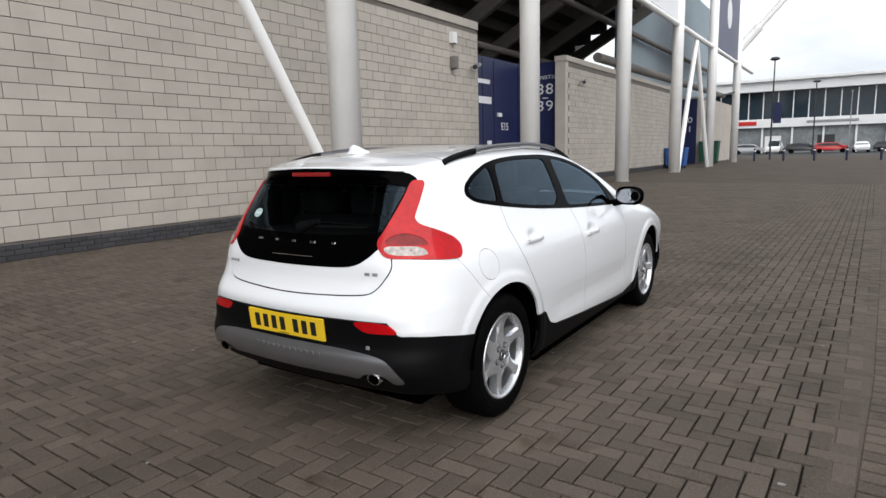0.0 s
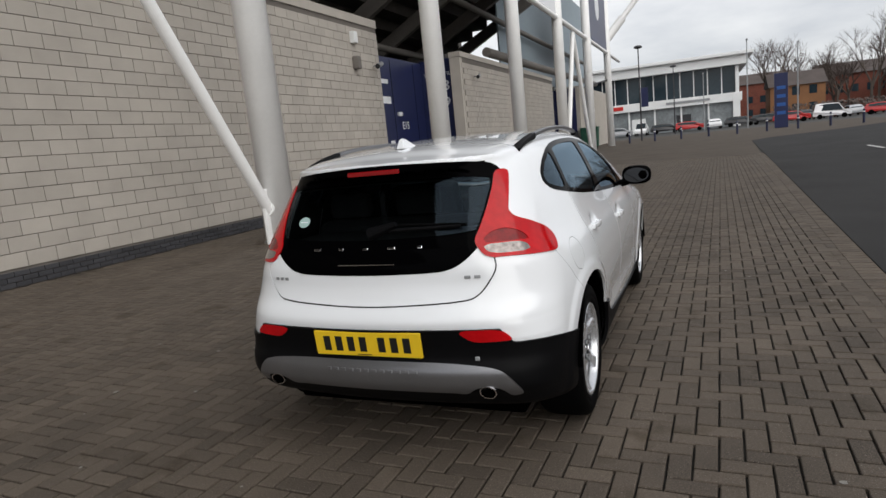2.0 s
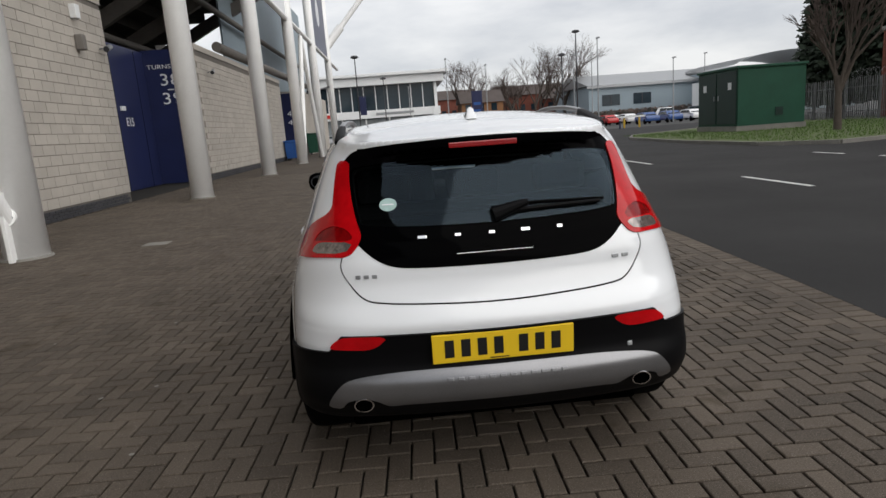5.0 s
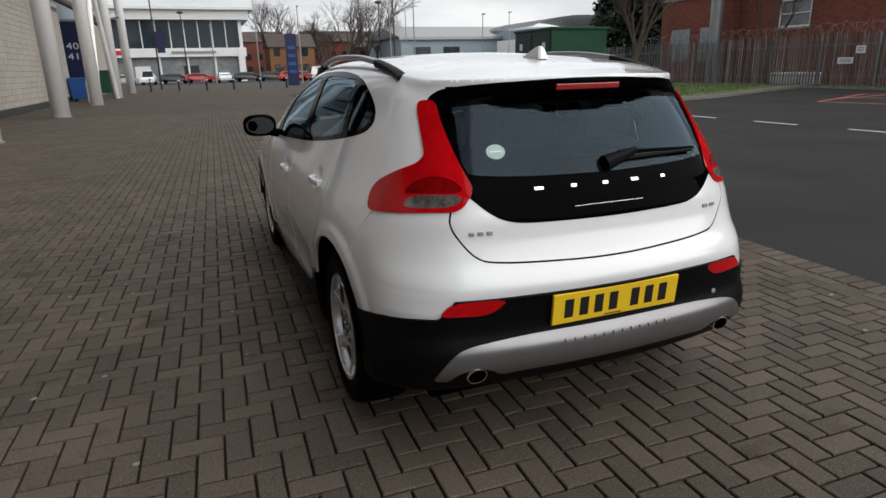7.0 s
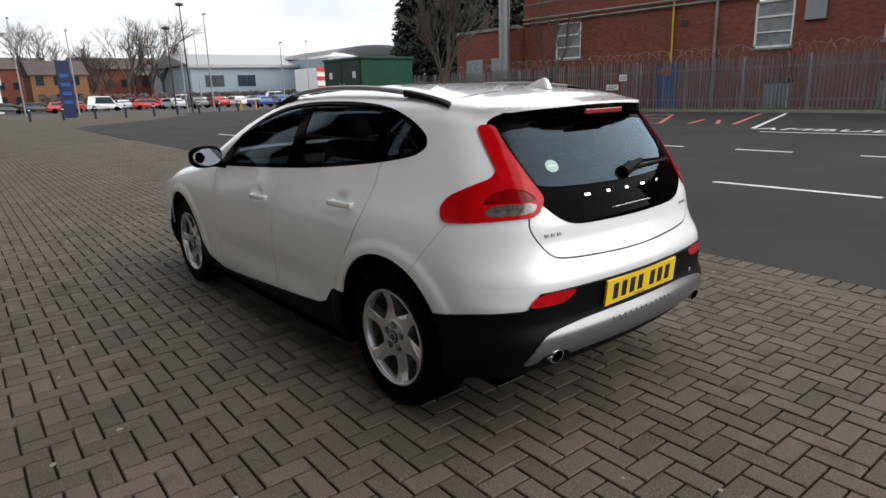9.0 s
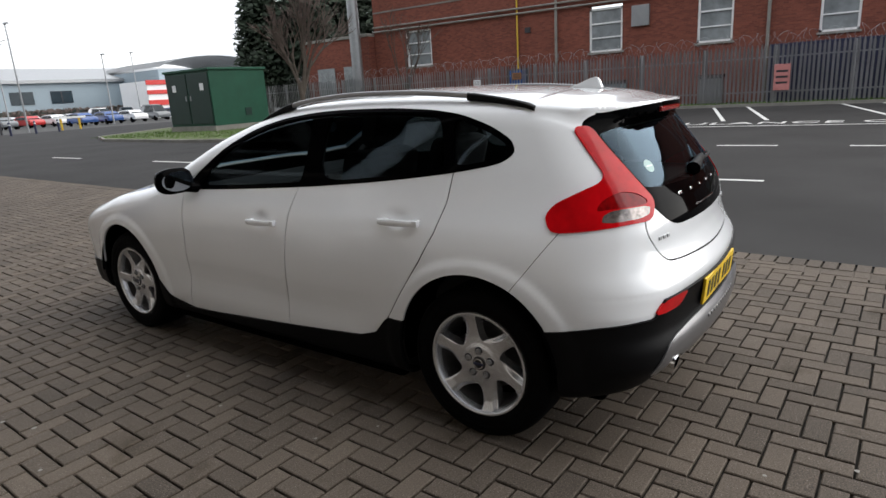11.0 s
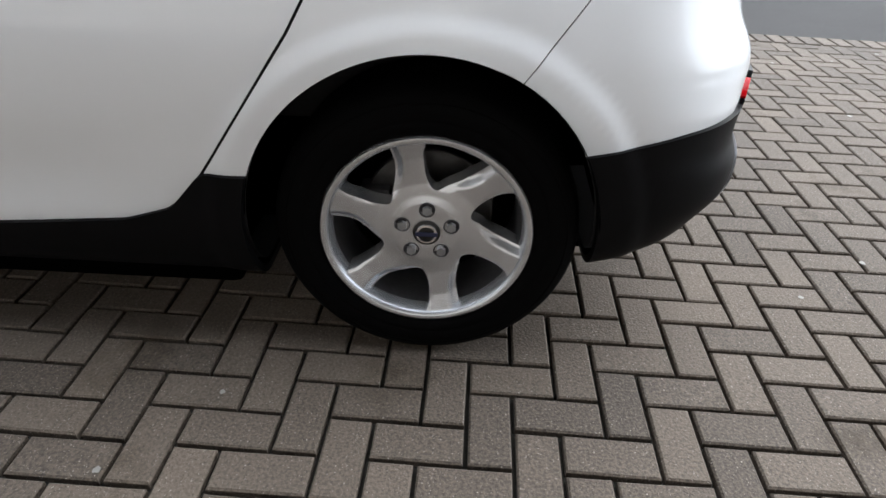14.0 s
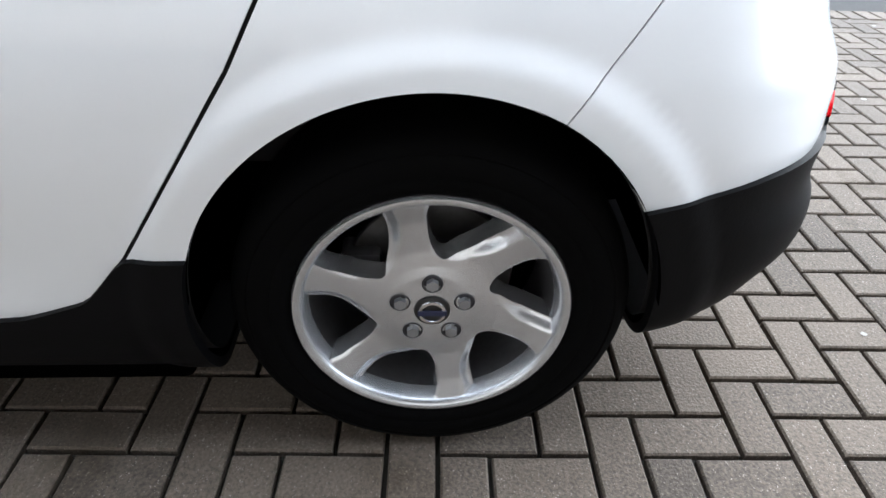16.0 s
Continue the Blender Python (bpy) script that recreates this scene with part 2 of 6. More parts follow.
# colour lowered to stand in for a dark reflection in the glass
M_MIRROR = material("darkened_mirror", (0.34, 0.36, 0.40), 0.02, metal=1.0)
M_ALLOY = material("silver_alloy", (0.63, 0.645, 0.67), 0.26, metal=0.75, vary=0.06, scale=10, fine=80)
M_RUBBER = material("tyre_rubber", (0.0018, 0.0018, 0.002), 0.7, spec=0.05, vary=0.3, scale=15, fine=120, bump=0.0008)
# almost no albedo or gloss: shade of hollows put into the colour
M_SHADEBLACK = material("wheel_well", (0.0008, 0.0008, 0.0008), 1.0, spec=0.0)
M_DISC = material("brake_disc", (0.09, 0.088, 0.086), 0.4, metal=0.8, vary=0.3, scale=20, fine=90)
M_PLATE = material("yellow_plate", (0.78, 0.52, 0.02), 0.35)
M_PLATEINK = material("plate_ink", (0.012, 0.012, 0.012), 0.4)
M_TRIM = material("dark_interior", (0.010, 0.010, 0.011), 0.75, vary=0.3, scale=5, fine=60)
M_SEAT = material("seat_cloth", (0.018, 0.018, 0.02), 0.85, vary=0.3, scale=6, fine=120)


def glass_material(name, tint, clear):
    """Tinted pane: clear transmission mixed with a mirror gloss that grows at grazing angles."""
    m = bpy.data.materials.new(name)
    m.use_nodes = True
    nt = m.node_tree
    nt.nodes.clear()
    out = nt.nodes.new("ShaderNodeOutputMaterial")
    tr = nt.nodes.new("ShaderNodeBsdfTransparent")
    tr.inputs[0].default_value = (*[c * clear for c in tint], 1)
    gl = nt.nodes.new("ShaderNodeBsdfGlossy")
    gl.inputs["Roughness"].default_value = 0.02
    gl.inputs["Color"].default_value = (0.62, 0.82, 1, 1)
    fr = nt.nodes.new("ShaderNodeFresnel")
    fr.inputs[0].default_value = 1.36
    mx = nt.nodes.new("ShaderNodeMixShader")
    nt.links.new(fr.outputs[0], mx.inputs[0])
    nt.links.new(tr.outputs[0], mx.inputs[1])
    nt.links.new(gl.outputs[0], mx.inputs[2])
    nt.links.new(mx.outputs[0], out.inputs[0])
    return m


M_GLASS = glass_material("tinted_car_glass", (0.80, 0.93, 0.96), 0.34)


# ---- building helpers ----
def link_bm(name, bm, mat, parent=None, label="", smooth=False):
    me = bpy.data.meshes.new(name)
    bm.to_mesh(me)
    bm.free()
    me.materials.append(mat)
    if smooth:
        for p in me.polygons:
            p.use_smooth = True
        me.set_sharp_from_angle(angle=radians(38))
    ob = new(name, me)
    if parent:
        ob.parent = parent
    if label:
        ob["label"] = label
    return ob


def part(name, bm, mat, parent, label="", smooth=False):
    return link_bm(name, bm, mat, parent, label, smooth)


def from_arrays(name, verts, faces, mat, parent=None, label="", smooth=False):
    me = bpy.data.meshes.new(name)
    me.from_pydata([tuple(v) for v in verts], [], [tuple(f) for f in faces])
    me.materials.append(mat)
    if smooth:
        for p in me.polygons:
            p.use_smooth = True
    me.update()
    ob = new(name, me)
    if parent:
        ob.parent = parent
    if label:
        ob["label"] = label
    return ob


def thing(name, x, y, z, label, category, group="", rz=0.0):
    e = new(name)
    e.matrix_basis = pose(x, y, z, 0, 0, rz)
    return tagged(e, label, category, group)


def box(bm, lo, hi, bevel=0.0):
    c = [(a + b) / 2 for a, b in zip(lo, hi)]
    s = [abs(b - a) for a, b in zip(lo, hi)]
    r = bmesh.ops.create_cube(bm, size=1, matrix=Matrix.Translation(c) @ Matrix.Diagonal((*s, 1)))
    if bevel:
        edges = list({e for v in r["verts"] for e in v.link_edges})
        bmesh.ops.bevel(bm, geom=edges, offset=bevel, segments=2, affect='EDGES', profile=0.6)
    return bm


def boxm(lo, hi, bevel=0.0):
    return box(bmesh.new(), lo, hi, bevel)


def tube(bm, a, b, r1, r2=None, seg=14, caps=True):
    a, b = Vector(a), Vector(b)
    d = b - a
    m = Matrix.Translation((a + b) / 2) @ d.to_track_quat('Z', 'Y').to_matrix().to_4x4()
    bmesh.ops.create_cone(bm, cap_ends=caps, segments=seg, radius1=r1, radius2=r1 if r2 is None else r2, depth=d.length, matrix=m)
    return bm


def tubem(a, b, r1, r2=None, seg=14):
    return tube(bmesh.new(), a, b, r1, r2, seg)


def lathe(profile, seg=48, axis='X'):
    """Turn (radius, along) points round an axis."""
    bm = bmesh.new()
    rings = []
    for i in range(seg):
        t = 2 * math.pi * i / seg
        ring = []
        for r, h in profile:
            c, s = r * math.cos(t), r * math.sin(t)
            ring.append(bm.verts.new((h, c, s) if axis == 'X' else (c, s, h)))
        rings.append(ring)
    for i in range(seg):
        p, q = rings[i], rings[(i + 1) % seg]
        for j in range(len(profile) - 1):
            bm.faces.new((p[j], p[j + 1], q[j + 1], q[j]))
    bmesh.ops.remove_doubles(bm, verts=bm.verts, dist=1e-5)
    bmesh.ops.recalc_face_normals(bm, faces=bm.faces)
    return bm


def prism(points, z0, z1):
    """Extrude a plan polygon."""
    bm = bmesh.new()
    lo = [bm.verts.new((x, y, z0)) for x, y in points]
    hi = [bm.verts.new((x, y, z1)) for x, y in points]
    n = len(points)
    bm.faces.new(hi)
    bm.faces.new(lo[::-1])
    for i in range(n):
        bm.faces.new((lo[i], lo[(i + 1) % n], hi[(i + 1) % n], hi[i]))
    bmesh.ops.recalc_face_normals(bm, faces=bm.faces)
    return bm


def letters(name, text, size, mat, parent, m, depth=0.002, spacing=1.0, label="", xscale=1.0):
    """Writing in the built-in font, as a mesh part."""
    cu = bpy.data.curves.new(name + "_curve", 'FONT')
    cu.body, cu.size, cu.extrude, cu.space_character = text, size, depth, spacing
    cu.align_x, cu.align_y = 'CENTER', 'CENTER'
    cu.resolution_u = 3
    tmp = bpy.data.objects.new("tmp", cu)
    scene.collection.objects.link(tmp)
    me = bpy.data.meshes.new_from_object(tmp.evaluated_get(bpy.context.evaluated_depsgraph_get()))
    bpy.data.objects.remove(tmp)
    me.name = name
    me.materials.clear()
    me.materials.append(mat)
    me.transform(m @ Matrix.Diagonal((xscale, 1, 1, 1)))
    ob = new(name, me)
    if parent:
        ob.parent = parent
    if label:
        ob["label"] = label
    return ob


def structure(ob, label="", category=""):
    return tagged(ob, label, category, kind="structure")

# ---- ground, road and paving ----
ground = structure(link_bm("ground", prism([(-900, -900), (900, -900), (900, 900), (-900, 900)], -0.5, -0.05), M_GROUND), "grey tarmac ground reaching the horizon", "ground")


def kerb_x(y):
    return 2.66 + (0.040 * (y - 1.5) if y > 1.5 else 0.065 * (max(y, -3.0) - 1.5))


road_pts = [(kerb_x(-40), -40), (120, -40), (120, 60), (17, 60), (15.5, 52), (9.5, 43), (5.2, 38.5), (kerb_x(36), 36), (kerb_x(1.5), 1.5), (kerb_x(-3), -3)]
road = structure(link_bm("road", prism(road_pts, -0.045, -0.004), M_ASPHALT), "dark worn asphalt road and parking area", "road")
paving = structure(link_bm("pavement", prism([(-10.5, -40), (kerb_x(-40), -40), (kerb_x(-3), -3), (kerb_x(1.5), 1.5), (kerb_x(36), 36), (5.2, 38.5), (9.5, 43), (15.5, 52), (17, 60), (17, 75), (-10.5, 75)], -0.047, -0.020), M_JOINT), "brown block paving bed between the stand and the road", "pavement")
far_paving = structure(link_bm("pavement_far", prism([(-7.8, 22.02), (kerb_x(22.02) - 0.1, 22.02), (kerb_x(36), 36), (5.2, 38.5), (9.5, 43), (15.5, 52), (17, 60), (17, 75), (-7.8, 75)], -0.009, -0.001), M_PAVE_FAR), "brown block paving seen far off", "pavement")

# road markings
markings = structure(new("road_markings"), "worn white and red painted road markings", "markings")


def stripe(x0, y0, x1, y1, w=0.1, mat=M_LINE, name="painted_line", z=0.0):
    d = Vector((x1 - x0, y1 - y0, 0)).normalized()
    n = Vector((-d.y, d.x, 0)) * w / 2
    bm = prism([(x0 + n.x, y0 + n.y), (x0 - n.x, y0 - n.y), (x1 - n.x, y1 - n.y), (x1 + n.x, y1 + n.y)], -0.003, 0.001 + z)
    return part(name, bm, mat, markings)


for k in range(-2, 4):
    stripe(6.28 + 0.03 * k * k * (k > 0), 0.0 + 6.6 * k, 6.3 + 0.03 * k * k * (k > 0), 2.05 + 6.6 * k, 0.10)
for k in range(-8, 5):
    stripe(10.74, 2.70 + 2.27 * k, 10.74, 3.80 + 2.27 * k, 0.10)
for x0, y0, x1, y1 in ((17.8, 2.85, 26.4, 5.0), (17.9, 1.67, 26.5, 3.7), (18.3, -1.4, 26.6, 0.36), (18.1, -2.5, 26.8, -0.95), (18.0, -5.6, 26.6, -4.0), (16.8, 6.1, 25.6, 8.6), (18.0, -6.9, 26.6, -5.3)):
    stripe(x0, y0, x1, y1, 0.12)
stripe(15.6, 5.4, 16.0, -6.8, 0.10)
for x0, y0, x1, y1 in ((17.8, 12.2, 23.0, 14.3), (18.0, 9.9, 23.8, 12.7), (18.3, 7.4, 25.3, 9.5), (17.8, 12.2, 18.0, 9.9), (20.3, 13.2, 20.9, 11.3), (19.2, 12.8, 23.4, 13.4), (18.2, 8.9, 20.6, 9.6), (18.4, 8.0, 20.4, 8.9), (23.0, 14.3, 23.8, 12.7)):
    stripe(x0, y0, x1, y1, 0.13, M_RED_LINE, z=0.001)
letters("painted_letters", "AMBULANCE ONLY", 1.05, M_LINE, markings, Matrix.Translation((16.75, 1.2, 0.0)) @ pose(0, 0, 0, 0, 0, -90), 0.0015, 1.05)

# grass island with kerb
isl = [(13.2, 15.2), (11.8, 17.2), (11.6, 22), (12.3, 30), (14.0, 34.0), (27, 42), (27, 20.2), (22, 18.2), (17.5, 16.2)]
island = structure(link_bm("verge", prism(isl, -0.02, 0.10), M_GRASS), "muddy grass verge behind a concrete kerb", "verge")


def kerb_line(pts, w=0.13, h=0.12, name="kerb"):
    bm = bmesh.new()
    for (x0, y0), (x1, y1) in zip(pts, pts[1:]):
        ln = math.hypot(x1 - x0, y1 - y0)
        n = max(1, round(ln / 0.9))
        for i in range(n):
            a, b = i / n, (i + 1) / n - 0.012 / ln
            p, q = Vector((x0 + (x1 - x0) * a, y0 + (y1 - y0) * a, 0)), Vector((x0 + (x1 - x0) * b, y0 + (y1 - y0) * b, 0))
            d = (q - p).normalized()
            nn = Vector((-d.y, d.x, 0)) * w / 2
            t = prism([(p + nn).xy, (p - nn).xy, (q - nn).xy, (q + nn).xy], -0.03, h)
            me = bpy.data.meshes.new("tmp")
            t.to_mesh(me)
            t.free()
            bm.from_mesh(me)
            bpy.data.meshes.remove(me)
    return structure(link_bm(name, bm, M_KERB), "grey concrete kerb stones along the verge", "kerb")


kerb_line(isl + isl[:1])
kerb_line([(26.6, 20.0), (26.2, 8), (26.0, -12)], 0.14, 0.12, "kerb_fence")
fence_bed = structure(link_bm("fence_verge", prism([(26.6, 20.0), (26.2, 8), (26.0, -14), (29.2, -14), (29.6, 20), (29.6, 42), (27, 42)], -0.02, 0.09), M_GRASS), "narrow strip of soil and weeds under the fence", "verge")

# ---- stand: block walls, recess, columns ----
WX = -7.7
structure(link_bm("wall_stand", boxm((-9.7, -24, -0.1), (WX - 0.02, 14.5, 5.12)), M_MORTAR), "pale concrete block wall of the stand", "wall")
structure(link_bm("coping_stand", boxm((-9.7, -24, 5.12), (WX + 0.015, 14.52, 5.36), 0.01), M_BLOCK), "pale concrete coping on the block wall", "coping")
structure(link_bm("wall_second", boxm((-8.17, 22.0, -0.1), (WX - 0.02, 39.2, 4.98)), M_MORTAR), "pale concrete block wall of the stand", "wall")
structure(link_bm("coping_second", boxm((-8.2, 21.68, 4.98), (WX + 0.015, 39.25, 5.2), 0.01), M_BLOCK), "pale concrete coping on the block wall", "coping")
structure(link_bm("wall_second_end", boxm((-8.17, 21.70, -0.1), (WX - 0.02, 22.0, 4.98)), M_BLOCK), "pale block end of the second wall", "wall")
structure(link_bm("wall_third", boxm((-9.7, 49.4, -0.1), (WX, 66, 5.2)), M_BLOCK), "pale concrete block wall far along the stand", "wall")
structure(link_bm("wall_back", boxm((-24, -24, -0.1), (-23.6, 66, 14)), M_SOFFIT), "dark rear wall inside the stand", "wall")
# unseen roof, added to block the western sky and darken wall and car
structure(link_bm("roof_stand", boxm((-24, -24, 19.0), (-5.2, 58, 19.4)), M_SOFFIT), "unseen stand roof added to block the sky", "roof")
# closes the gap between the rear wall and the added roof
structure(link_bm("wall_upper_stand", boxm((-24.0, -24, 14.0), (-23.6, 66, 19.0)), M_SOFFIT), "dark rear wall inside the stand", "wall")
structure(link_bm("wall_recess", boxm((-10.0, 14.5, -0.1), (-9.75, 22.4, 5.0)), M_NAVY), "navy panelled back of the turnstile recess", "wall")
structure(link_bm("wall_recess_far", boxm((-10.0, 39.2, -0.1), (-9.75, 49.4, 5.0)), M_NAVY), "navy panelled back of the far recess", "wall")


def sign_board(lo, hi, label):
    e = thing("sign_board", (lo[0] + hi[0]) / 2, (lo[1] + hi[1]) / 2, lo[2], label, "sign")
    inv = e.matrix_basis.inverted()
    bm = boxm(lo, hi, 0.01)
    bmesh.ops.transform(bm, matrix=inv, verts=bm.verts)
    part("panel", bm, M_NAVY, e)
    return e, inv


def face_y(x, y, z):
    return pose(x, y, z, 90, 0, 0)


def face_x(x, y, z):
    return pose(x, y, z, 90, 0, 90)


s1, inv1 = sign_board((-9.72, 22.05, 0.0), (-8.18, 22.2, 5.05), "navy turnstile sign board with large white numbers")
for txt, size, z in (("TURNSTILES", 0.22, 4.42), ("38", 0.62, 3.92), ("39", 0.62, 3.22)):
    letters("number", txt, size, M_SIGNWHITE, s1, inv1 @ face_y(-8.78, 22.045, z), 0.004, 1.05, xscale=1.25)
part("dash", boxm((-8.9, 22.035, 3.55), (-8.66, 22.048, 3.59)), M_SIGNWHITE, s1).matrix_basis = inv1
s2, inv2 = sign_board((-9.72, 49.2, 0.0), (-8.0, 49.35, 5.05), "navy turnstile sign board with large white numbers")
for txt, size, z in (("40", 0.62, 3.4), ("41", 0.62, 2.7)):
    letters("number", txt, size, M_SIGNWHITE, s2, inv2 @ face_y(-8.7, 49.195, z), 0.004, 1.05, xscale=1.25)
s3, inv3 = sign_board((-9.74, 14.6, 0.0), (-9.66, 22.04, 4.98), "navy turnstile doors with white lettering")
letters("gate_number", "E15", 0.42, M_SIGNWHITE, s3, inv3 @ face_x(-9.652, 20.0, 2.36), 0.004, 1.0)
for bi, (yy, zz, w, h) in enumerate(((18.3, 4.05, 1.0, 0.16), (18.4, 3.35, 1.0, 0.26), (18.7, 1.72, 0.35, 0.16))):
    part("lettering_bar", boxm((-9.66, yy - w / 2, zz - h / 2), (-9.652, yy + w / 2, zz + h / 2)), M_SIGNWHITE, s3).matrix_basis = inv3
for yy in (16.4, 18.2, 20.0 - 0.9, 21.2):
    part("panel_joint", boxm((-9.66, yy - 0.015, 0.0), (-9.654, yy + 0.015, 4.9)), M_GAP, s3).matrix_basis = inv3
part("exit_lamp", boxm((-9.66, 19.35, 2.75), (-9.58, 19.65, 2.9), 0.01), M_SIGNWHITE, s3, "small pale lamp housing").matrix_basis = inv3

# soffit and rakers of the seating above
COLS = [5.95, 13.85, 22.6, 31.7, 41.3, 51.6]
bm = bmesh.new()
n_step = 16
for i in range(n_step):
    x0, x1 = -23.5 + i * 1.08, -23.5 + (i + 1) * 1.08
    z0 = 3.2 + i * 0.56
    box(bm, (x0, -24, z0), (x1 + 0.1, 38.0, z0 + 0.62))
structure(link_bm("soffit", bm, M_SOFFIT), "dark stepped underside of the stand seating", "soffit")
for yy in (-2.2, 6.0, 14.25, 18.6, 23.0, 27.6, 32.3, 37.0):
    bm = bmesh.new()
    v = [bm.verts.new(p) for s in (-0.16, 0.16) for p in ((-22, yy + s, 3.1), (-6.2, yy + s, 11.4), (-6.2, yy + s, 10.7), (-22, yy + s, 2.3))]
    for f in ((0, 1, 2, 3), (7, 6, 5, 4), (0, 4, 5, 1), (1, 5, 6, 2), (2, 6, 7, 3), (3, 7, 4, 0)):
        bm.faces.new([v[i] for i in f])
    bmesh.ops.recalc_face_normals(bm, faces=bm.faces)
    tagged(link_bm("raker_beam", bm, M_RAKER), "brown-grey steel raking beam under the stand seating", "beam", "raker beams")
bm = bmesh.new()
for zz, xx in ((6.3, -12.5), (8.2, -9.2)):
    tube(bm, (xx, 14, zz), (xx, 62, zz), 0.16)
tagged(link_bm("purlin_tube", bm, M_RAKER, smooth=True), "grey horizontal steel tubes inside the stand", "beam")
structure(link_bm("wall_glazed", boxm((-9.7, 34, 5.3), (-9.6, 66, 14)), M_SHED), "blue-grey glazed screen high along the stand", "wall")


def column(y, r=0.285):
    e = thing("column", -5.6, y, 0, "white painted round steel column on block paving", "column", "stand columns")
    part("shaft", tubem((0, 0, 0), (0, 0, 15), r, r, 28), M_STEEL, e, smooth=False)
    for p in e.children[0].data.polygons:
        p.use_smooth = len(p.vertices) == 4
    part("base_collar", tubem((0, 0, 0), (0, 0, 0.03), r + 0.04, r + 0.03, 28), M_KERB, e)
    return e


for yy in COLS:
    column(yy)
tagged(link_bm("strut", tube(tubem((-5.6, 5.72, 0.55), (-5.6, 1.3, 7.9), 0.095, 0.095, 18), (-5.6, 6.0, 0.55), (-5.6, 5.66, 0.62), 0.13, 0.13, 14), M_STEEL, smooth=False), "white inclined steel strut pinned to a column", "strut")
clev = thing("strut_clevis", -5.6, 5.72, 0, "white steel clevis foot of the inclined strut", "bracket")
part("plate", boxm((-0.03, -0.16, 0.0), (0.03, 0.06, 0.95), 0.01), M_STEEL, clev)
part("pin", tubem((-0.09, -0.04, 0.62), (0.09, -0.04, 0.62), 0.04), M_GREY_METAL, clev)
a_frame = thing("a_frame_brace", -5.6, 36.2, 0, "white steel inverted v brace between two columns", "brace")
for dy in (-3.7, 4.6):
    part("leg", tubem((0, 0, 7.4), (0, dy, 0.0), 0.13, 0.13, 14), M_STEEL, a_frame)
tagged(link_bm("beam_tube", tubem((-5.6, 14.0, 7.55), (-5.6, 60, 7.75), 0.14, 0.14, 16), M_STEEL), "white horizontal steel tube between the columns", "beam")
tagged(link_bm("beam_tube", tubem((-7.9, 26, 5.6), (-7.9, 60, 5.9), 0.22, 0.22, 16), M_RAKER), "grey horizontal steel tube above the wall", "beam")
tagged(link_bm("strut", tube(tubem((-5.6, 52.2, 8.9), (1.6, 54.0, 17.5), 0.22, 0.22, 16), (-5.6, 52.2, 8.9), (-4.3, 52.5, 10.45), 0.34, 0.34, 16), M_STEEL), "white inclined roof strut leaving the last column", "strut")
tagged(link_bm("strut", tubem((-5.6, 52.2, 5.6), (-6.6, 44, 4.6), 0.06), M_DARK_METAL), "thin dark tie bar", "strut")


def banner(y0, y1, z0, z1, mat, label, disc):
    e = thing("banner", -5.6, (y0 + y1) / 2, z0, label, "banner")
    h = (y1 - y0) / 2
    part("sheet", boxm((-0.03, -h, 0), (0.03, h, z1 - z0), 0.01), mat, e)
    bm = lathe([(0.0, 0.04), (0.95, 0.04), (1.0, 0.036), (0.82, 0.036)], 32)
    bmesh.ops.translate(bm, verts=bm.verts, vec=(0, 0, (z1 - z0) * 0.45))
    part("round_emblem", bm, disc, e, "plain round emblem disc")
    return e


banner(42.2, 51.6, 7.9, 14, M_NAVY, "navy hanging banner with a pale round emblem", M_SIGNWHITE)
banner(24.0, 31.6, 7.8, 14, M_SIGNWHITE, "white hanging banner between the columns", M_RED)


def wall_lamp(x, y, z):
    e = thing("wall_lamp", x, y, z, "small white wall lamp box on blockwork", "lamp")
    part("housing", boxm((0, -0.1, -0.16), (0.16, 0.1, 0.16), 0.02), M_WHITE, e)
    part("bracket", boxm((-0.01, -0.04, -0.05), (0.03, 0.04, 0.05)), M_GREY_METAL, e)
    return e


wall_lamp(WX, 12.95, 4.68)
hs = thing("horn_speaker", WX, 12.95, 3.98, "small brown wall speaker on blockwork", "speaker")
part("horn", boxm((0, -0.1, -0.18), (0.2, 0.1, 0.18), 0.04), M_RAKER, hs)
part("bracket", boxm((-0.01, -0.03, -0.03), (0.04, 0.03, 0.03)), M_GREY_METAL, hs)


def cctv(x, y, z):
    e = thing("security_camera", x, y, z, "small grey security camera on a wall bracket", "camera")
    part("arm", tubem((0, 0, 0), (0.22, 0, 0.02), 0.02), M_GREY_METAL, e)
    part("housing", tubem((0.2, 0.16, 0.06), (0.26, -0.2, -0.04), 0.07, 0.075, 14), M_GREY_METAL, e)
    part("lens_shade", tubem((0.258, -0.19, -0.038), (0.268, -0.25, -0.055), 0.062, 0.07, 14), M_DARK_METAL, e)
    return e


cctv(WX, 14.1, 3.98)
cctv(WX, 23.3, 4.25)
post = thing("service_post", -6.4, 35.9, 0, "white capped service post beside a column", "post")
part("shaft", tubem((0, 0, 0), (0, 0, 1.05), 0.11), M_STEEL, post)
part("cap", tubem((0, 0, 1.05), (0, 0, 1.2), 0.12, 0.05), M_STEEL, post)


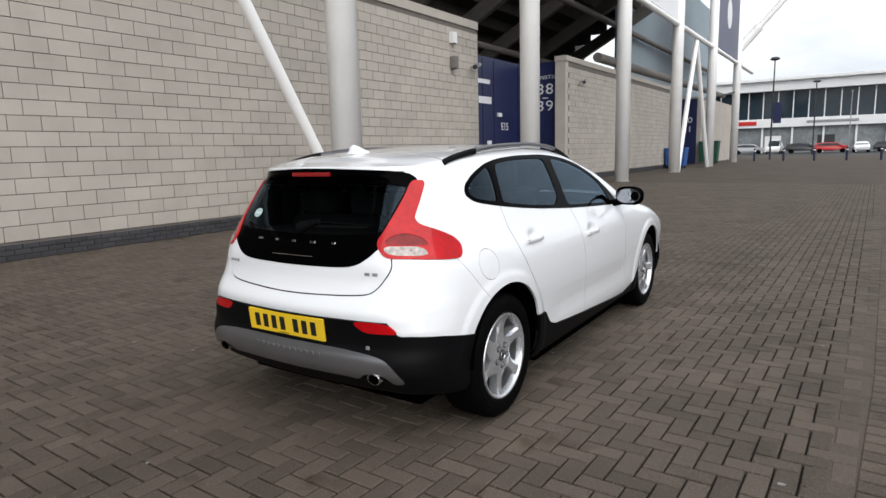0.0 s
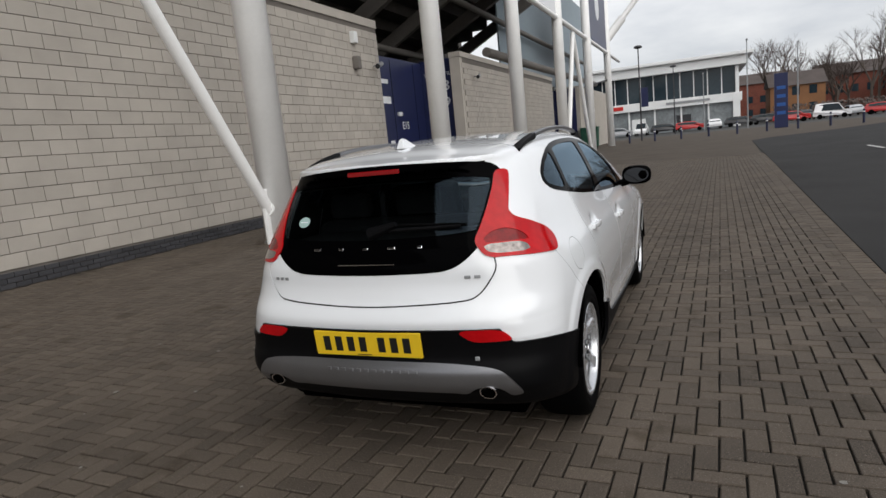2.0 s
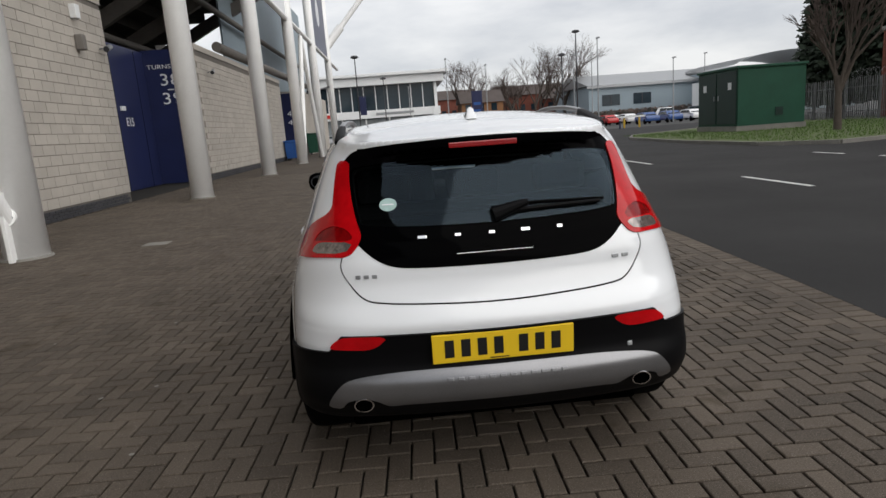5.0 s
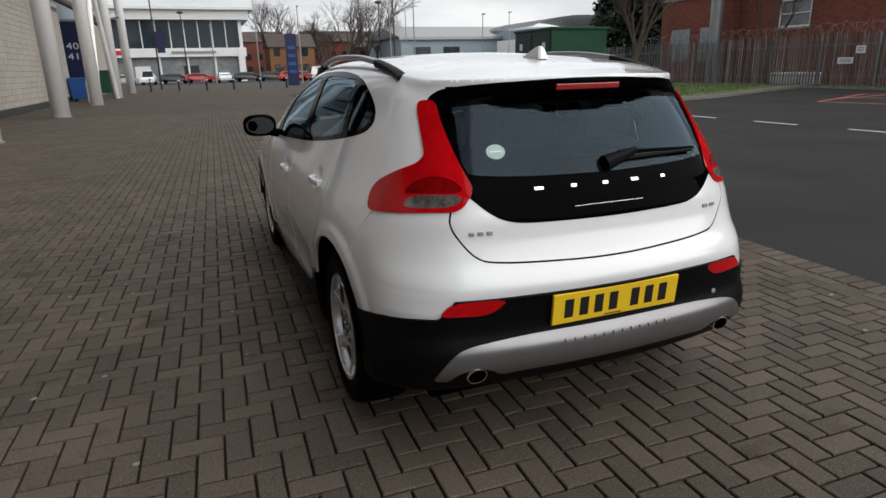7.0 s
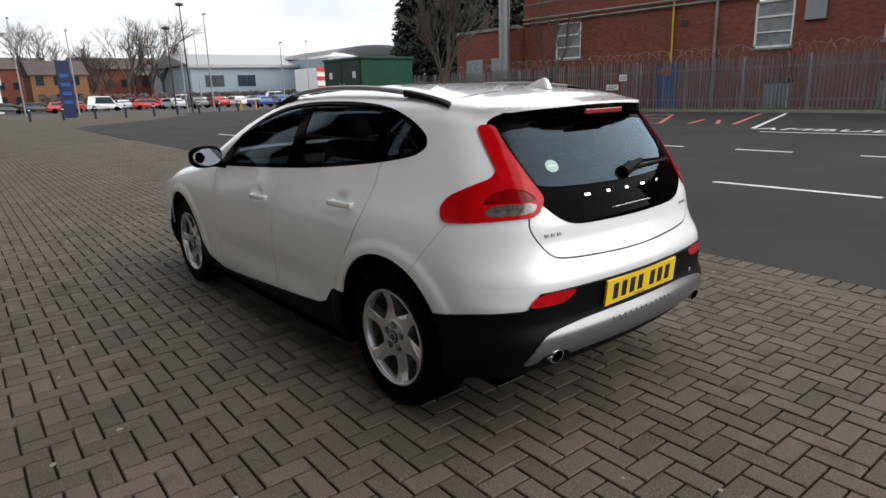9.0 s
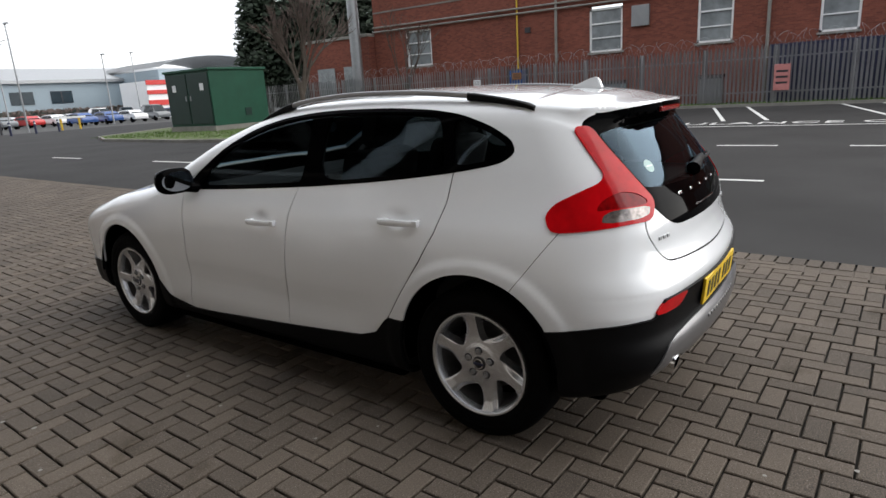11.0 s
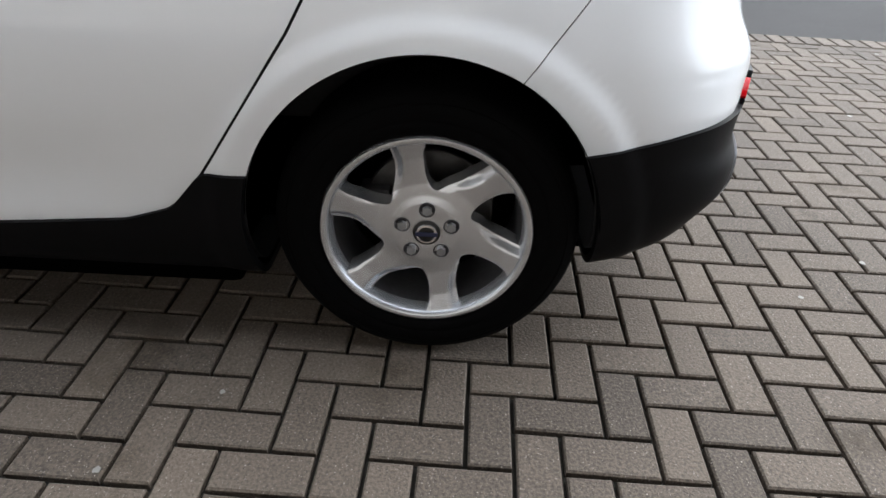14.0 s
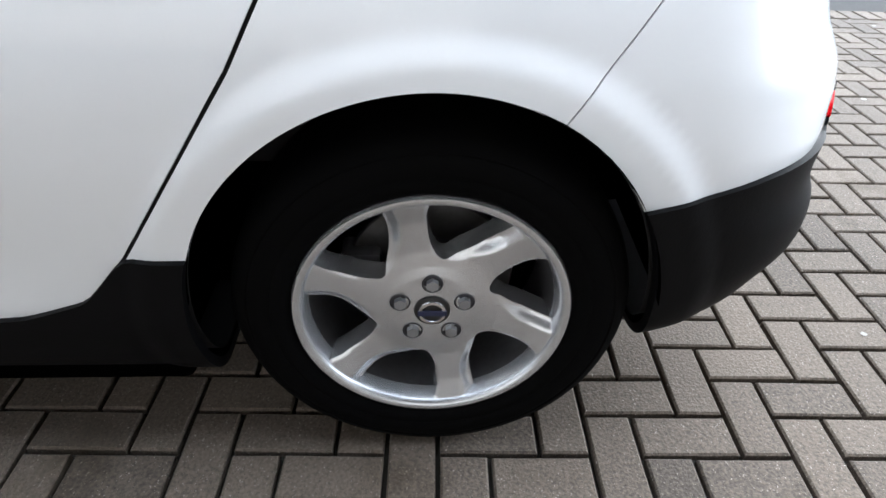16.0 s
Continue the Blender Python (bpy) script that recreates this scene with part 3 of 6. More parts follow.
def wheelie_bin(x, y, mat, label, w=1.25, h=1.3):
    e = thing("waste_bin", x, y, 0, label, "bin", "waste bins")
    bm = boxm((-w / 2, -0.5, 0.15), (w / 2, 0.5, h - 0.12), 0.03)
    for v in bm.verts:
        if v.co.z < 0.5:
            v.co.x *= 0.88
            v.co.y *= 0.85
    part("tub", bm, mat, e)
    part("lid", boxm((-w / 2 - 0.03, -0.54, h - 0.12), (w / 2 + 0.03, 0.54, h), 0.04), mat, e)
    for sx in (-1, 1):
        for sy in (-1, 1):
            part("castor", tubem((sx * w * 0.36 - 0.03, sy * 0.36, 0.09), (sx * w * 0.36 + 0.03, sy * 0.36, 0.09), 0.09), M_RUBBER, e)
    return e


wheelie_bin(-7.0, 38.4, M_BLUE, "blue plastic waste bin beside the stand wall")
wheelie_bin(-7.0, 49.3, M_GREENBOX, "green plastic waste bin beside the stand wall", 1.4, 1.75)

# ---- the car: one implicit body surface, cut into panels ----
def curve_of(knots, smooth=0.08, step=0.01):
    ks = np.array(knots, float)
    xs = np.arange(ks[0, 0] - 0.5, ks[-1, 0] + 0.5, step)
    ys = np.interp(xs, ks[:, 0], ks[:, 1])
    n = max(1, int(smooth / step))
    for _ in range(2):
        pad = np.pad(ys, n, mode="edge")
        ys = np.convolve(pad, np.ones(2 * n + 1) / (2 * n + 1), mode="valid")
    return lambda q: np.interp(q, xs, ys)


ROOF = curve_of([(-1.0, 1.22), (-0.62, 1.308), (-0.45, 1.335), (-0.2, 1.377), (0, 1.40), (0.4, 1.425), (0.8, 1.432), (1.1, 1.42), (1.3, 1.395), (1.5, 1.345), (1.76, 1.268), (2.02, 1.155), (2.3, 1.03), (2.49, 0.995), (2.8, 0.945), (3.16, 0.84), (3.43, 0.69), (3.6, 0.5)], 0.06)
SIDE = curve_of([(0.1, 0.79), (0.22, 0.815), (0.3, 0.838), (0.45, 0.848), (0.6, 0.860), (0.7, 0.860), (0.8, 0.849), (0.88, 0.828), (0.94, 0.800), (1.0, 0.775), (1.1, 0.738), (1.2, 0.695), (1.35, 0.622), (1.45, 0.565)], 0.025, 0.005)
REAR = curve_of([(0.1, -0.56), (0.25, -0.62), (0.34, -0.69), (0.39, -0.735), (0.455, -0.738), (0.50, -0.712), (0.56, -0.715), (0.62, -0.730), (0.66, -0.742), (0.70, -0.722), (0.74, -0.694), (0.80, -0.675), (0.88, -0.668), (0.96, -0.640), (1.02, -0.605), (1.1, -0.552), (1.2, -0.482), (1.3, -0.405), (1.45, -0.28)], 0.018, 0.005)
TAPER_Z = curve_of([(0.3, 0.3), (0.55, 0.46), (0.7, 0.61), (0.85, 0.72), (1.2, 1.0)], 0.05)
SILL_Z = curve_of([(-0.9, 0.28), (-0.5, 0.27), (-0.3, 0.25), (0.3, 0.20), (2.2, 0.20), (3.0, 0.22), (3.6, 0.25)], 0.05)


def smax(a, b, k):
    h = np.clip(0.5 + 0.5 * (a - b) / k, 0, 1)
    return b + (a - b) * h + k * h * (1 - h)


def top_z(a, y):
    return ROOF(y) - 0.045 * (a / 0.6) ** 2.2


def body_f(P):
    x, y, z = P[:, 0], P[:, 1], P[:, 2]
    a = np.abs(x)
    w = SIDE(z)
    back = np.clip(0.25 - y, 0, None)
    w = w - 0.27 * back ** 2 * TAPER_Z(z)
    w = w - 0.10 * np.clip(y - 2.5, 0, None) ** 2
    for yc in (0.0, 2.646):
        r = np.hypot(y - yc, z - 0.32)
        s = np.clip((0.466 - r) / 0.048, 0, 1)
        w = w + 0.008 * s * s * (3 - 2 * s)
    low = np.clip((z - 0.36) / 0.1, 0, 1)
    door = np.clip((0.55 - z) / 0.2, 0, 1) * np.clip((y - 0.5) / 0.2, 0, 1) * np.clip((2.1 - y) / 0.2, 0, 1)
    w = w - 0.012 * door * low
    for yh, zh in ((0.365, 0.890), (1.25, 0.828)):
        w = w - 0.018 * np.exp(-((y - yh - 0.01) / 0.055) ** 2 - ((z - zh - 0.014) / 0.032) ** 2)
    f = a - w
    low_z = np.clip((0.66 - z) / 0.08, 0, 1)
    f = smax(f, (REAR(z) + (0.18 - 0.035 * low_z) * a ** 2 + 0.35 * (1 - 0.6 * low_z) * np.clip(a - 0.45, 0, None) ** 2 - y) * 0.93, 0.18)
    f = smax(f, y - (3.51 - 0.30 * a ** 2), 0.16)
    f = smax(f, (z - top_z(a, y)) * 0.9, 0.075)
    f = smax(f, SILL_Z(y) - z, 0.05)
    tip = -0.505 + 0.45 * a ** 2 + 1.2 * np.clip(a - 0.30, 0, None) ** 2
    sp = np.maximum(np.maximum((z - top_z(a, y)) * 0.98, top_z(a, y) - 0.050 - 0.12 * np.clip(y + 0.47, 0, 1) - z), np.maximum(tip - y, y + 0.15))
    sp = smax(sp, a - 0.52 - 0.25 * (y + 0.35), 0.03)
    fade = np.clip((-y - 0.18) / 0.2, 0, 1)
    sp = smax(sp, (z - top_z(a, y) + 0.010 * (1 - fade)) * 0.98, 0.012)
    h = np.clip(0.5 + 0.5 * (sp - f) / 0.03, 0, 1)
    return sp + (f - sp) * h - 0.03 * h * (1 - h)


def grad_f(P, e=0.002):
    g = np.empty_like(P)
    for i in range(3):
        d = np.zeros(3)
        d[i] = e
        g[:, i] = (body_f(P + d) - body_f(P - d)) / (2 * e)
    return g


def to_surface(P, n=5):
    for _ in range(n):
        g = grad_f(P)
        P = P - g * (body_f(P) / np.maximum((g * g).sum(1), 0.05))[:, None] * 0.9
    return P


def surface_mesh(h=0.0145):
    ax = [np.arange(lo, hi, h) for lo, hi in ((-0.95 - h / 2, 0.96), (-0.90, 3.70), (0.12, 1.50))]
    n = [len(q) for q in ax]
    X, Y, Z = np.meshgrid(*ax, indexing="ij")
    F = body_f(np.stack([X.ravel(), Y.ravel(), Z.ravel()], 1)).reshape(n)
    s = F < 0
    c = sum(s[i:n[0] - 1 + i, j:n[1] - 1 + j, k:n[2] - 1 + k].astype(int) for i in (0, 1) for j in (0, 1) for k in (0, 1))
    act = (c > 0) & (c < 8)
    idx = -np.ones(act.shape, int)
    idx[act] = np.arange(act.sum())
    I, J, K = np.nonzero(act)
    P = np.stack([ax[0][I] + h / 2, ax[1][J] + h / 2, ax[2][K] + h / 2], 1)
    Q = to_surface(P)
    d = Q - P
    ln = np.linalg.norm(d, axis=1)
    P = P + d * np.minimum(1, 1.2 * h / np.maximum(ln, 1e-9))[:, None]
    quads = []
    for axis in range(3):
        b, cc = [(1, 2), (2, 0), (0, 1)][axis]
        sl0, sl1 = [slice(None)] * 3, [slice(None)] * 3
        sl0[axis], sl1[axis] = slice(0, -1), slice(1, None)
        ch = s[tuple(sl0)] != s[tuple(sl1)]
        E = np.array(np.nonzero(ch))
        ok = (E[b] > 0) & (E[cc] > 0) & (E[b] < n[b] - 1) & (E[cc] < n[cc] - 1)
        E = E[:, ok]
        q = []
        for db, dc in ((-1, -1), (0, -1), (0, 0), (-1, 0)):
            C = E.copy()
            C[b] += db
            C[cc] += dc
            q.append(idx[tuple(C)])
        q = np.stack(q, 1)
        out = s[tuple(sl0)][tuple(E)]
        q[~out] = q[~out][:, ::-1]
        quads.append(q)
    Qd = np.concatenate(quads)
    Qd = Qd[(Qd >= 0).all(1)]
    T = np.concatenate([Qd[:, [0, 1, 2]], Qd[:, [0, 2, 3]]])
    return P, T


def poly_sd(pts, U, V):
    """Signed distance to a closed polygon, negative inside."""
    p = np.array(pts, float)
    d = np.full(U.shape, 1e9)
    inside = np.zeros(U.shape, bool)
    for (x0, y0), (x1, y1) in zip(p, np.roll(p, -1, 0)):
        ex, ey = x1 - x0, y1 - y0
        t = np.clip(((U - x0) * ex + (V - y0) * ey) / (ex * ex + ey * ey + 1e-12), 0, 1)
        d = np.minimum(d, np.hypot(U - x0 - t * ex, V - y0 - t * ey))
        cr = (y0 > V) != (y1 > V)
        xi = x0 + (V - y0) * ex / (ey if abs(ey) > 1e-12 else 1e-12)
        inside ^= cr & (U < xi)
    return np.where(inside, -d, d)


def rounded(pts, n=4):
    """Chaikin corner cutting of a closed outline."""
    p = np.array(pts, float)
    for _ in range(n):
        q = np.roll(p, -1, 0)
        p = np.stack([0.8 * p + 0.2 * q, 0.2 * p + 0.8 * q], 1).reshape(-1, 2)
    return p


def cut(P, T, tag, g, sel, new_tag):
    """Split triangles where g changes sign (inside sel) and give the negative side new_tag."""
    g = g.copy()
    g[np.abs(g) < 2e-4] = 2e-4
    neg = g < 0
    nt = neg[T].sum(1)
    pick = sel[T].all(1)
    inside = pick & (nt == 3)
    tag = tag.copy()
    tag[inside] = new_tag
    cross = pick & (nt > 0) & (nt < 3)
    C, ctag = T[cross], tag[cross]
    if len(C) == 0:
        return P, T, tag
    lone_neg = nt[cross] == 1
    lone = np.where(lone_neg[:, None], neg[C], ~neg[C]).argmax(1)
    ar = np.arange(len(C))
    A, B, D = C[ar, lone], C[ar, (lone + 1) % 3], C[ar, (lone + 2) % 3]
    ends = np.concatenate([np.stack([A, B], 1), np.stack([A, D], 1)])
    key = np.sort(ends, 1)
    uniq, inv = np.unique(key, axis=0, return_inverse=True)
    inv = inv.ravel()
    g0, g1 = g[uniq[:, 0]], g[uniq[:, 1]]
    t = (g0 / (g0 - g1))[:, None]
    newP = P[uniq[:, 0]] * (1 - t) + P[uniq[:, 1]] * t
    m = len(P)
    P = np.concatenate([P, newP])
    E1, E2 = m + inv[:len(C)], m + inv[len(C):]
    T_l = np.stack([A, E1, E2], 1)
    T_r = np.concatenate([np.stack([E1, B, D], 1), np.stack([E1, D, E2], 1)])
    tl = np.where(lone_neg, new_tag, ctag)
    tr = np.where(lone_neg, ctag, new_tag)
    T = np.concatenate([T[~cross], T_l, T_r])
    tag = np.concatenate([tag[~cross], tl, tr, tr])
    return P, T, tag


DLO = rounded([(1.90, 0.955), (1.05, 1.0), (0.5, 1.045), (0.13, 1.09), (-0.07, 1.125), (-0.125, 1.165), (-0.10, 1.215), (0.0, 1.27), (0.14, 1.315), (0.3, 1.338), (0.55, 1.352), (0.93, 1.352), (1.22, 1.325), (1.44, 1.275), (1.64, 1.19), (1.80, 1.085), (1.93, 0.985)], 3)
PANE_F = rounded([(1.74, 0.985), (1.07, 1.022), (0.99, 1.03), (0.99, 1.31), (1.05, 1.325), (1.22, 1.302), (1.43, 1.25), (1.6, 1.175), (1.73, 1.085), (1.78, 1.0)], 2)
PANE_R = rounded([(0.885, 1.035), (0.5, 1.065), (0.19, 1.105), (0.17, 1.12), (0.23, 1.30), (0.30, 1.317), (0.55, 1.33), (0.86, 1.33), (0.895, 1.31)], 2)
PANE_Q = rounded([(0.115, 1.115), (-0.05, 1.143), (-0.09, 1.17), (-0.075, 1.205), (0.01, 1.25), (0.12, 1.29), (0.17, 1.295), (0.135, 1.15)], 2)
DOOR_F = [(1.96, 0.99), (1.93, 0.7), (1.95, 0.45), (2.02, 0.24), (1.55, 0.23), (1.14, 0.24), (1.125, 0.304), (1.09, 0.55), (1.067, 0.72), (1.045, 0.9), (1.01, 1.01), (1.0, 1.2), (1.6, 1.2)]
DOOR_R = [(1.14, 0.24), (1.125, 0.304), (1.09, 0.55), (1.067, 0.72), (1.045, 0.9), (1.01, 1.01), (1.0, 1.15), (0.3, 1.18), (0.125, 1.10), (0.135, 0.98), (0.175, 0.86), (0.245, 0.738), (0.335, 0.61), (0.44, 0.462), (0.52, 0.370), (0.60, 0.32), (0.8, 0.28)]
LAMP = rounded([(-0.185, 1.250), (-0.152, 1.175), (-0.120, 1.11), (-0.106, 1.080), (-0.126, 1.053), (-0.20, 1.027), (-0.29, 0.986), (-0.328, 0.945), (-0.328, 0.905), (-0.312, 0.884), (-0.2, 0.893), (-0.06, 0.906), (0.050, 0.909), (0.080, 0.974), (0.032, 1.034), (-0.022, 1.107), (-0.078, 1.187), (-0.112, 1.250)], 2)
LAMP_CLEAR = rounded([(-0.152, 0.914), (-0.142, 0.942), (-0.10, 0.958), (0.052, 0.962), (0.034, 0.924)], 1)
LAMP_DOME = rounded([(-0.17, 0.955), (-0.13, 0.995), (-0.06, 1.018), (0.01, 1.005), (0.058, 0.966), (-0.10, 0.962)], 2)
GATE_BLACK = rounded([(0, 0.855), (0.33, 0.860), (0.40, 0.876), (0.452, 0.908), (0.522, 0.976), (0.548, 1.1), (0.548, 1.25), (0.48, 1.30), (0, 1.32), (-0.48, 1.30), (-0.548, 1.25), (-0.548, 1.1), (-0.522, 0.976), (-0.452, 0.908), (-0.40, 0.876), (-0.33, 0.860)], 2)
REAR_GLASS = rounded([(0, 1.0), (0.36, 1.008), (0.50, 1.022), (0.545, 1.06), (0.565, 1.17), (0.54, 1.212), (0.44, 1.235), (0, 1.245), (-0.44, 1.235), (-0.54, 1.212), (-0.565, 1.17), (-0.545, 1.06), (-0.50, 1.022), (-0.36, 1.008)], 2)
GATE = rounded([(0, 0.722), (0.46, 0.740), (0.515, 0.775), (0.575, 0.865), (0.555, 0.93), (0.52, 1.0), (0.5, 1.3), (-0.5, 1.3), (-0.52, 1.0), (-0.555, 0.93), (-0.575, 0.865), (-0.515, 0.775), (-0.46, 0.740)], 2)
FOG = rounded([(0.41, 0.633), (0.57, 0.634), (0.606, 0.617), (0.636, 0.584), (0.57, 0.582), (0.485, 0.580), (0.445, 0.598)], 2)
SCREEN = [(-0.60, 1.47), (0, 1.40), (0.60, 1.47), (0.70, 2.12), (0.5, 2.27), (0, 2.35), (-0.5, 2.27), (-0.70, 2.12)]
SKID = rounded([(-0.52, 0.474), (-0.31, 0.490), (0.31, 0.490), (0.52, 0.474), (0.60, 0.455), (0.665, 0.365), (0.61, 0.352), (0.585, 0.392), (0.52, 0.402), (0.465, 0.39), (0.43, 0.362), (0.36, 0.372), (-0.36, 0.372), (-0.43, 0.362), (-0.465, 0.39), (-0.52, 0.402), (-0.585, 0.392), (-0.61, 0.352), (-0.665, 0.365), (-0.60, 0.455)], 2)
BUMPER_GAP = [(-0.345, 0.93), (-0.345, 0.90), (-0.165, 0.66), (-0.12, 0.60), (-3, 0.60), (-3, 0.93)]

CLAD_Z = curve_of([(-0.8, 0.572), (-0.62, 0.572), (-0.50, 0.558), (-0.40, 0.538), (-0.30, 0.523), (-0.2, 0.515), (0.3, 0.455), (0.46, 0.455)], 0.012)
SILL_TOP = curve_of([(0.3, 0.464), (0.445, 0.462), (0.52, 0.378), (0.62, 0.346), (0.8, 0.330), (1.125, 0.304), (1.8, 0.256), (2.0, 0.25), (2.2, 0.29), (2.3, 0.40), (3.0, 0.42), (3.6, 0.42)], 0.012, 0.005)

PAINT, BLACK, HOLE, FRIT, GLASS_F, GLASS_R, GLASS_Q, LAMP_T, CLEAR_T, GATEBLK, GLASS_B, FOG_T, SCREEN_T, GAP_T, DOORF_T, DOORR_T, GATE_T, SKID_T, LAMPIN = range(19)

P, T = surface_mesh()
tag = np.zeros(len(T), int)


def apply(gfun, sfun, t):
    global P, T, tag
    P, T, tag = cut(P, T, tag, gfun(P), sfun(P), t)


aside = lambda Q: (np.abs(Q[:, 0]) > 0.45)
rearside = lambda Q: (Q[:, 1] < -0.18)
diag = lambda Q: (-np.abs(Q[:, 0]) - Q[:, 1]) / math.sqrt(2)
apply(lambda Q: poly_sd(DOOR_F, Q[:, 1], Q[:, 2]), aside, DOORF_T)
apply(lambda Q: poly_sd(DOOR_R, Q[:, 1], Q[:, 2]), aside, DOORR_T)
apply(lambda Q: poly_sd(GATE, Q[:, 0], Q[:, 2]), rearside, GATE_T)
for outline in (DOOR_F, DOOR_R):
    apply(lambda Q: np.abs(poly_sd(outline, Q[:, 1], Q[:, 2])) - 0.0028, aside, GAP_T)
apply(lambda Q: np.abs(poly_sd(GATE, Q[:, 0], Q[:, 2])) - 0.0030, lambda Q: rearside(Q) & (Q[:, 2] < 1.0), GAP_T)
side_gap = lambda Q: aside(Q) & (Q[:, 1] < -0.11) & (Q[:, 2] > 0.60) & (Q[:, 1] > -0.5)
apply(lambda Q: poly_sd(BUMPER_GAP, Q[:, 1], Q[:, 2]), side_gap, PAINT)
apply(lambda Q: np.hypot(Q[:, 1] + 0.13, Q[:, 2] - 0.83) - 0.075, lambda Q: (Q[:, 0] > 0.5) & (Q[:, 1] < 0.0), PAINT)
apply(lambda Q: np.abs(poly_sd(BUMPER_GAP, Q[:, 1], Q[:, 2])) - 0.0013, side_gap, GAP_T)
apply(lambda Q: np.abs(np.hypot(Q[:, 1] + 0.13, Q[:, 2] - 0.83) - 0.075) - 0.0014, lambda Q: Q[:, 0] > 0.5, GAP_T)
apply(lambda Q: poly_sd(LAMP, diag(Q), Q[:, 2]), lambda Q: (Q[:, 1] < -0.15) & (np.abs(Q[:, 0]) > 0.35), LAMP_T)
apply(lambda Q: poly_sd(LAMP_DOME, diag(Q), Q[:, 2]), lambda Q: (Q[:, 1] < -0.15) & (np.abs(Q[:, 0]) > 0.35), LAMPIN)
apply(lambda Q: poly_sd(LAMP_CLEAR, diag(Q), Q[:, 2]), lambda Q: (Q[:, 1] < -0.3) & (np.abs(Q[:, 0]) > 0.35), CLEAR_T)
apply(lambda Q: np.maximum(poly_sd(GATE_BLACK, Q[:, 0], Q[:, 2]), -poly_sd(LAMP, diag(Q), Q[:, 2])), lambda Q: (Q[:, 1] < -0.30), GATEBLK)
apply(lambda Q: np.maximum(poly_sd(REAR_GLASS, Q[:, 0], Q[:, 2]), 0.008 - poly_sd(LAMP, diag(Q), Q[:, 2])), lambda Q: (Q[:, 1] < -0.33), GLASS_B)
apply(lambda Q: Q[:, 2] - (top_z(np.abs(Q[:, 0]), Q[:, 1]) - 0.026), lambda Q: (Q[:, 1] < -0.36) & (Q[:, 2] > 1.24) & (np.abs(Q[:, 0]) < 0.55), GATEBLK)
apply(lambda Q: poly_sd(DLO, Q[:, 1], Q[:, 2]), aside, FRIT)
for outline, t in ((PANE_F, GLASS_F), (PANE_R, GLASS_R), (PANE_Q, GLASS_Q)):
    apply(lambda Q: poly_sd(outline, Q[:, 1], Q[:, 2]), aside, t)
apply(lambda Q: poly_sd(SCREEN, Q[:, 0], Q[:, 1]), lambda Q: (Q[:, 2] > 0.95), SCREEN_T)
def clad_top(Q):
    """Upper edge of the black cladding: it climbs round the bumper reflectors at the rear."""
    k = np.clip((0.636 - np.abs(Q[:, 0])) / 0.05, 0, 1) * (Q[:, 1] < -0.4)
    rear = CLAD_Z(Q[:, 1])
    return np.where(Q[:, 1] < 0.3, rear + (0.634 - rear) * k, SILL_TOP(Q[:, 1]))


apply(lambda Q: Q[:, 2] - clad_top(Q), lambda Q: Q[:, 2] > -1, BLACK)
apply(lambda Q: poly_sd(FOG, np.abs(Q[:, 0]), Q[:, 2]), lambda Q: (Q[:, 1] < -0.45), FOG_T)
apply(lambda Q: poly_sd(SKID, Q[:, 0], Q[:, 2]), lambda Q: (Q[:, 1] < -0.45), SKID_T)
for yc in (0.0, 2.646):
    apply(lambda Q: (np.hypot((Q[:, 1] - yc - 0.010) / 0.366, (Q[:, 2] - 0.325) / 0.388) - 1) * 0.376, lambda Q: np.abs(Q[:, 0]) > 0.40, HOLE)
    apply(lambda Q: np.maximum(np.abs(Q[:, 1] - yc) - 0.33, Q[:, 2] - 0.4), lambda Q: np.abs(Q[:, 0]) > 0.40, HOLE)
N = grad_f(P)
N /= np.maximum(np.linalg.norm(N, axis=1), 1e-6)[:, None]


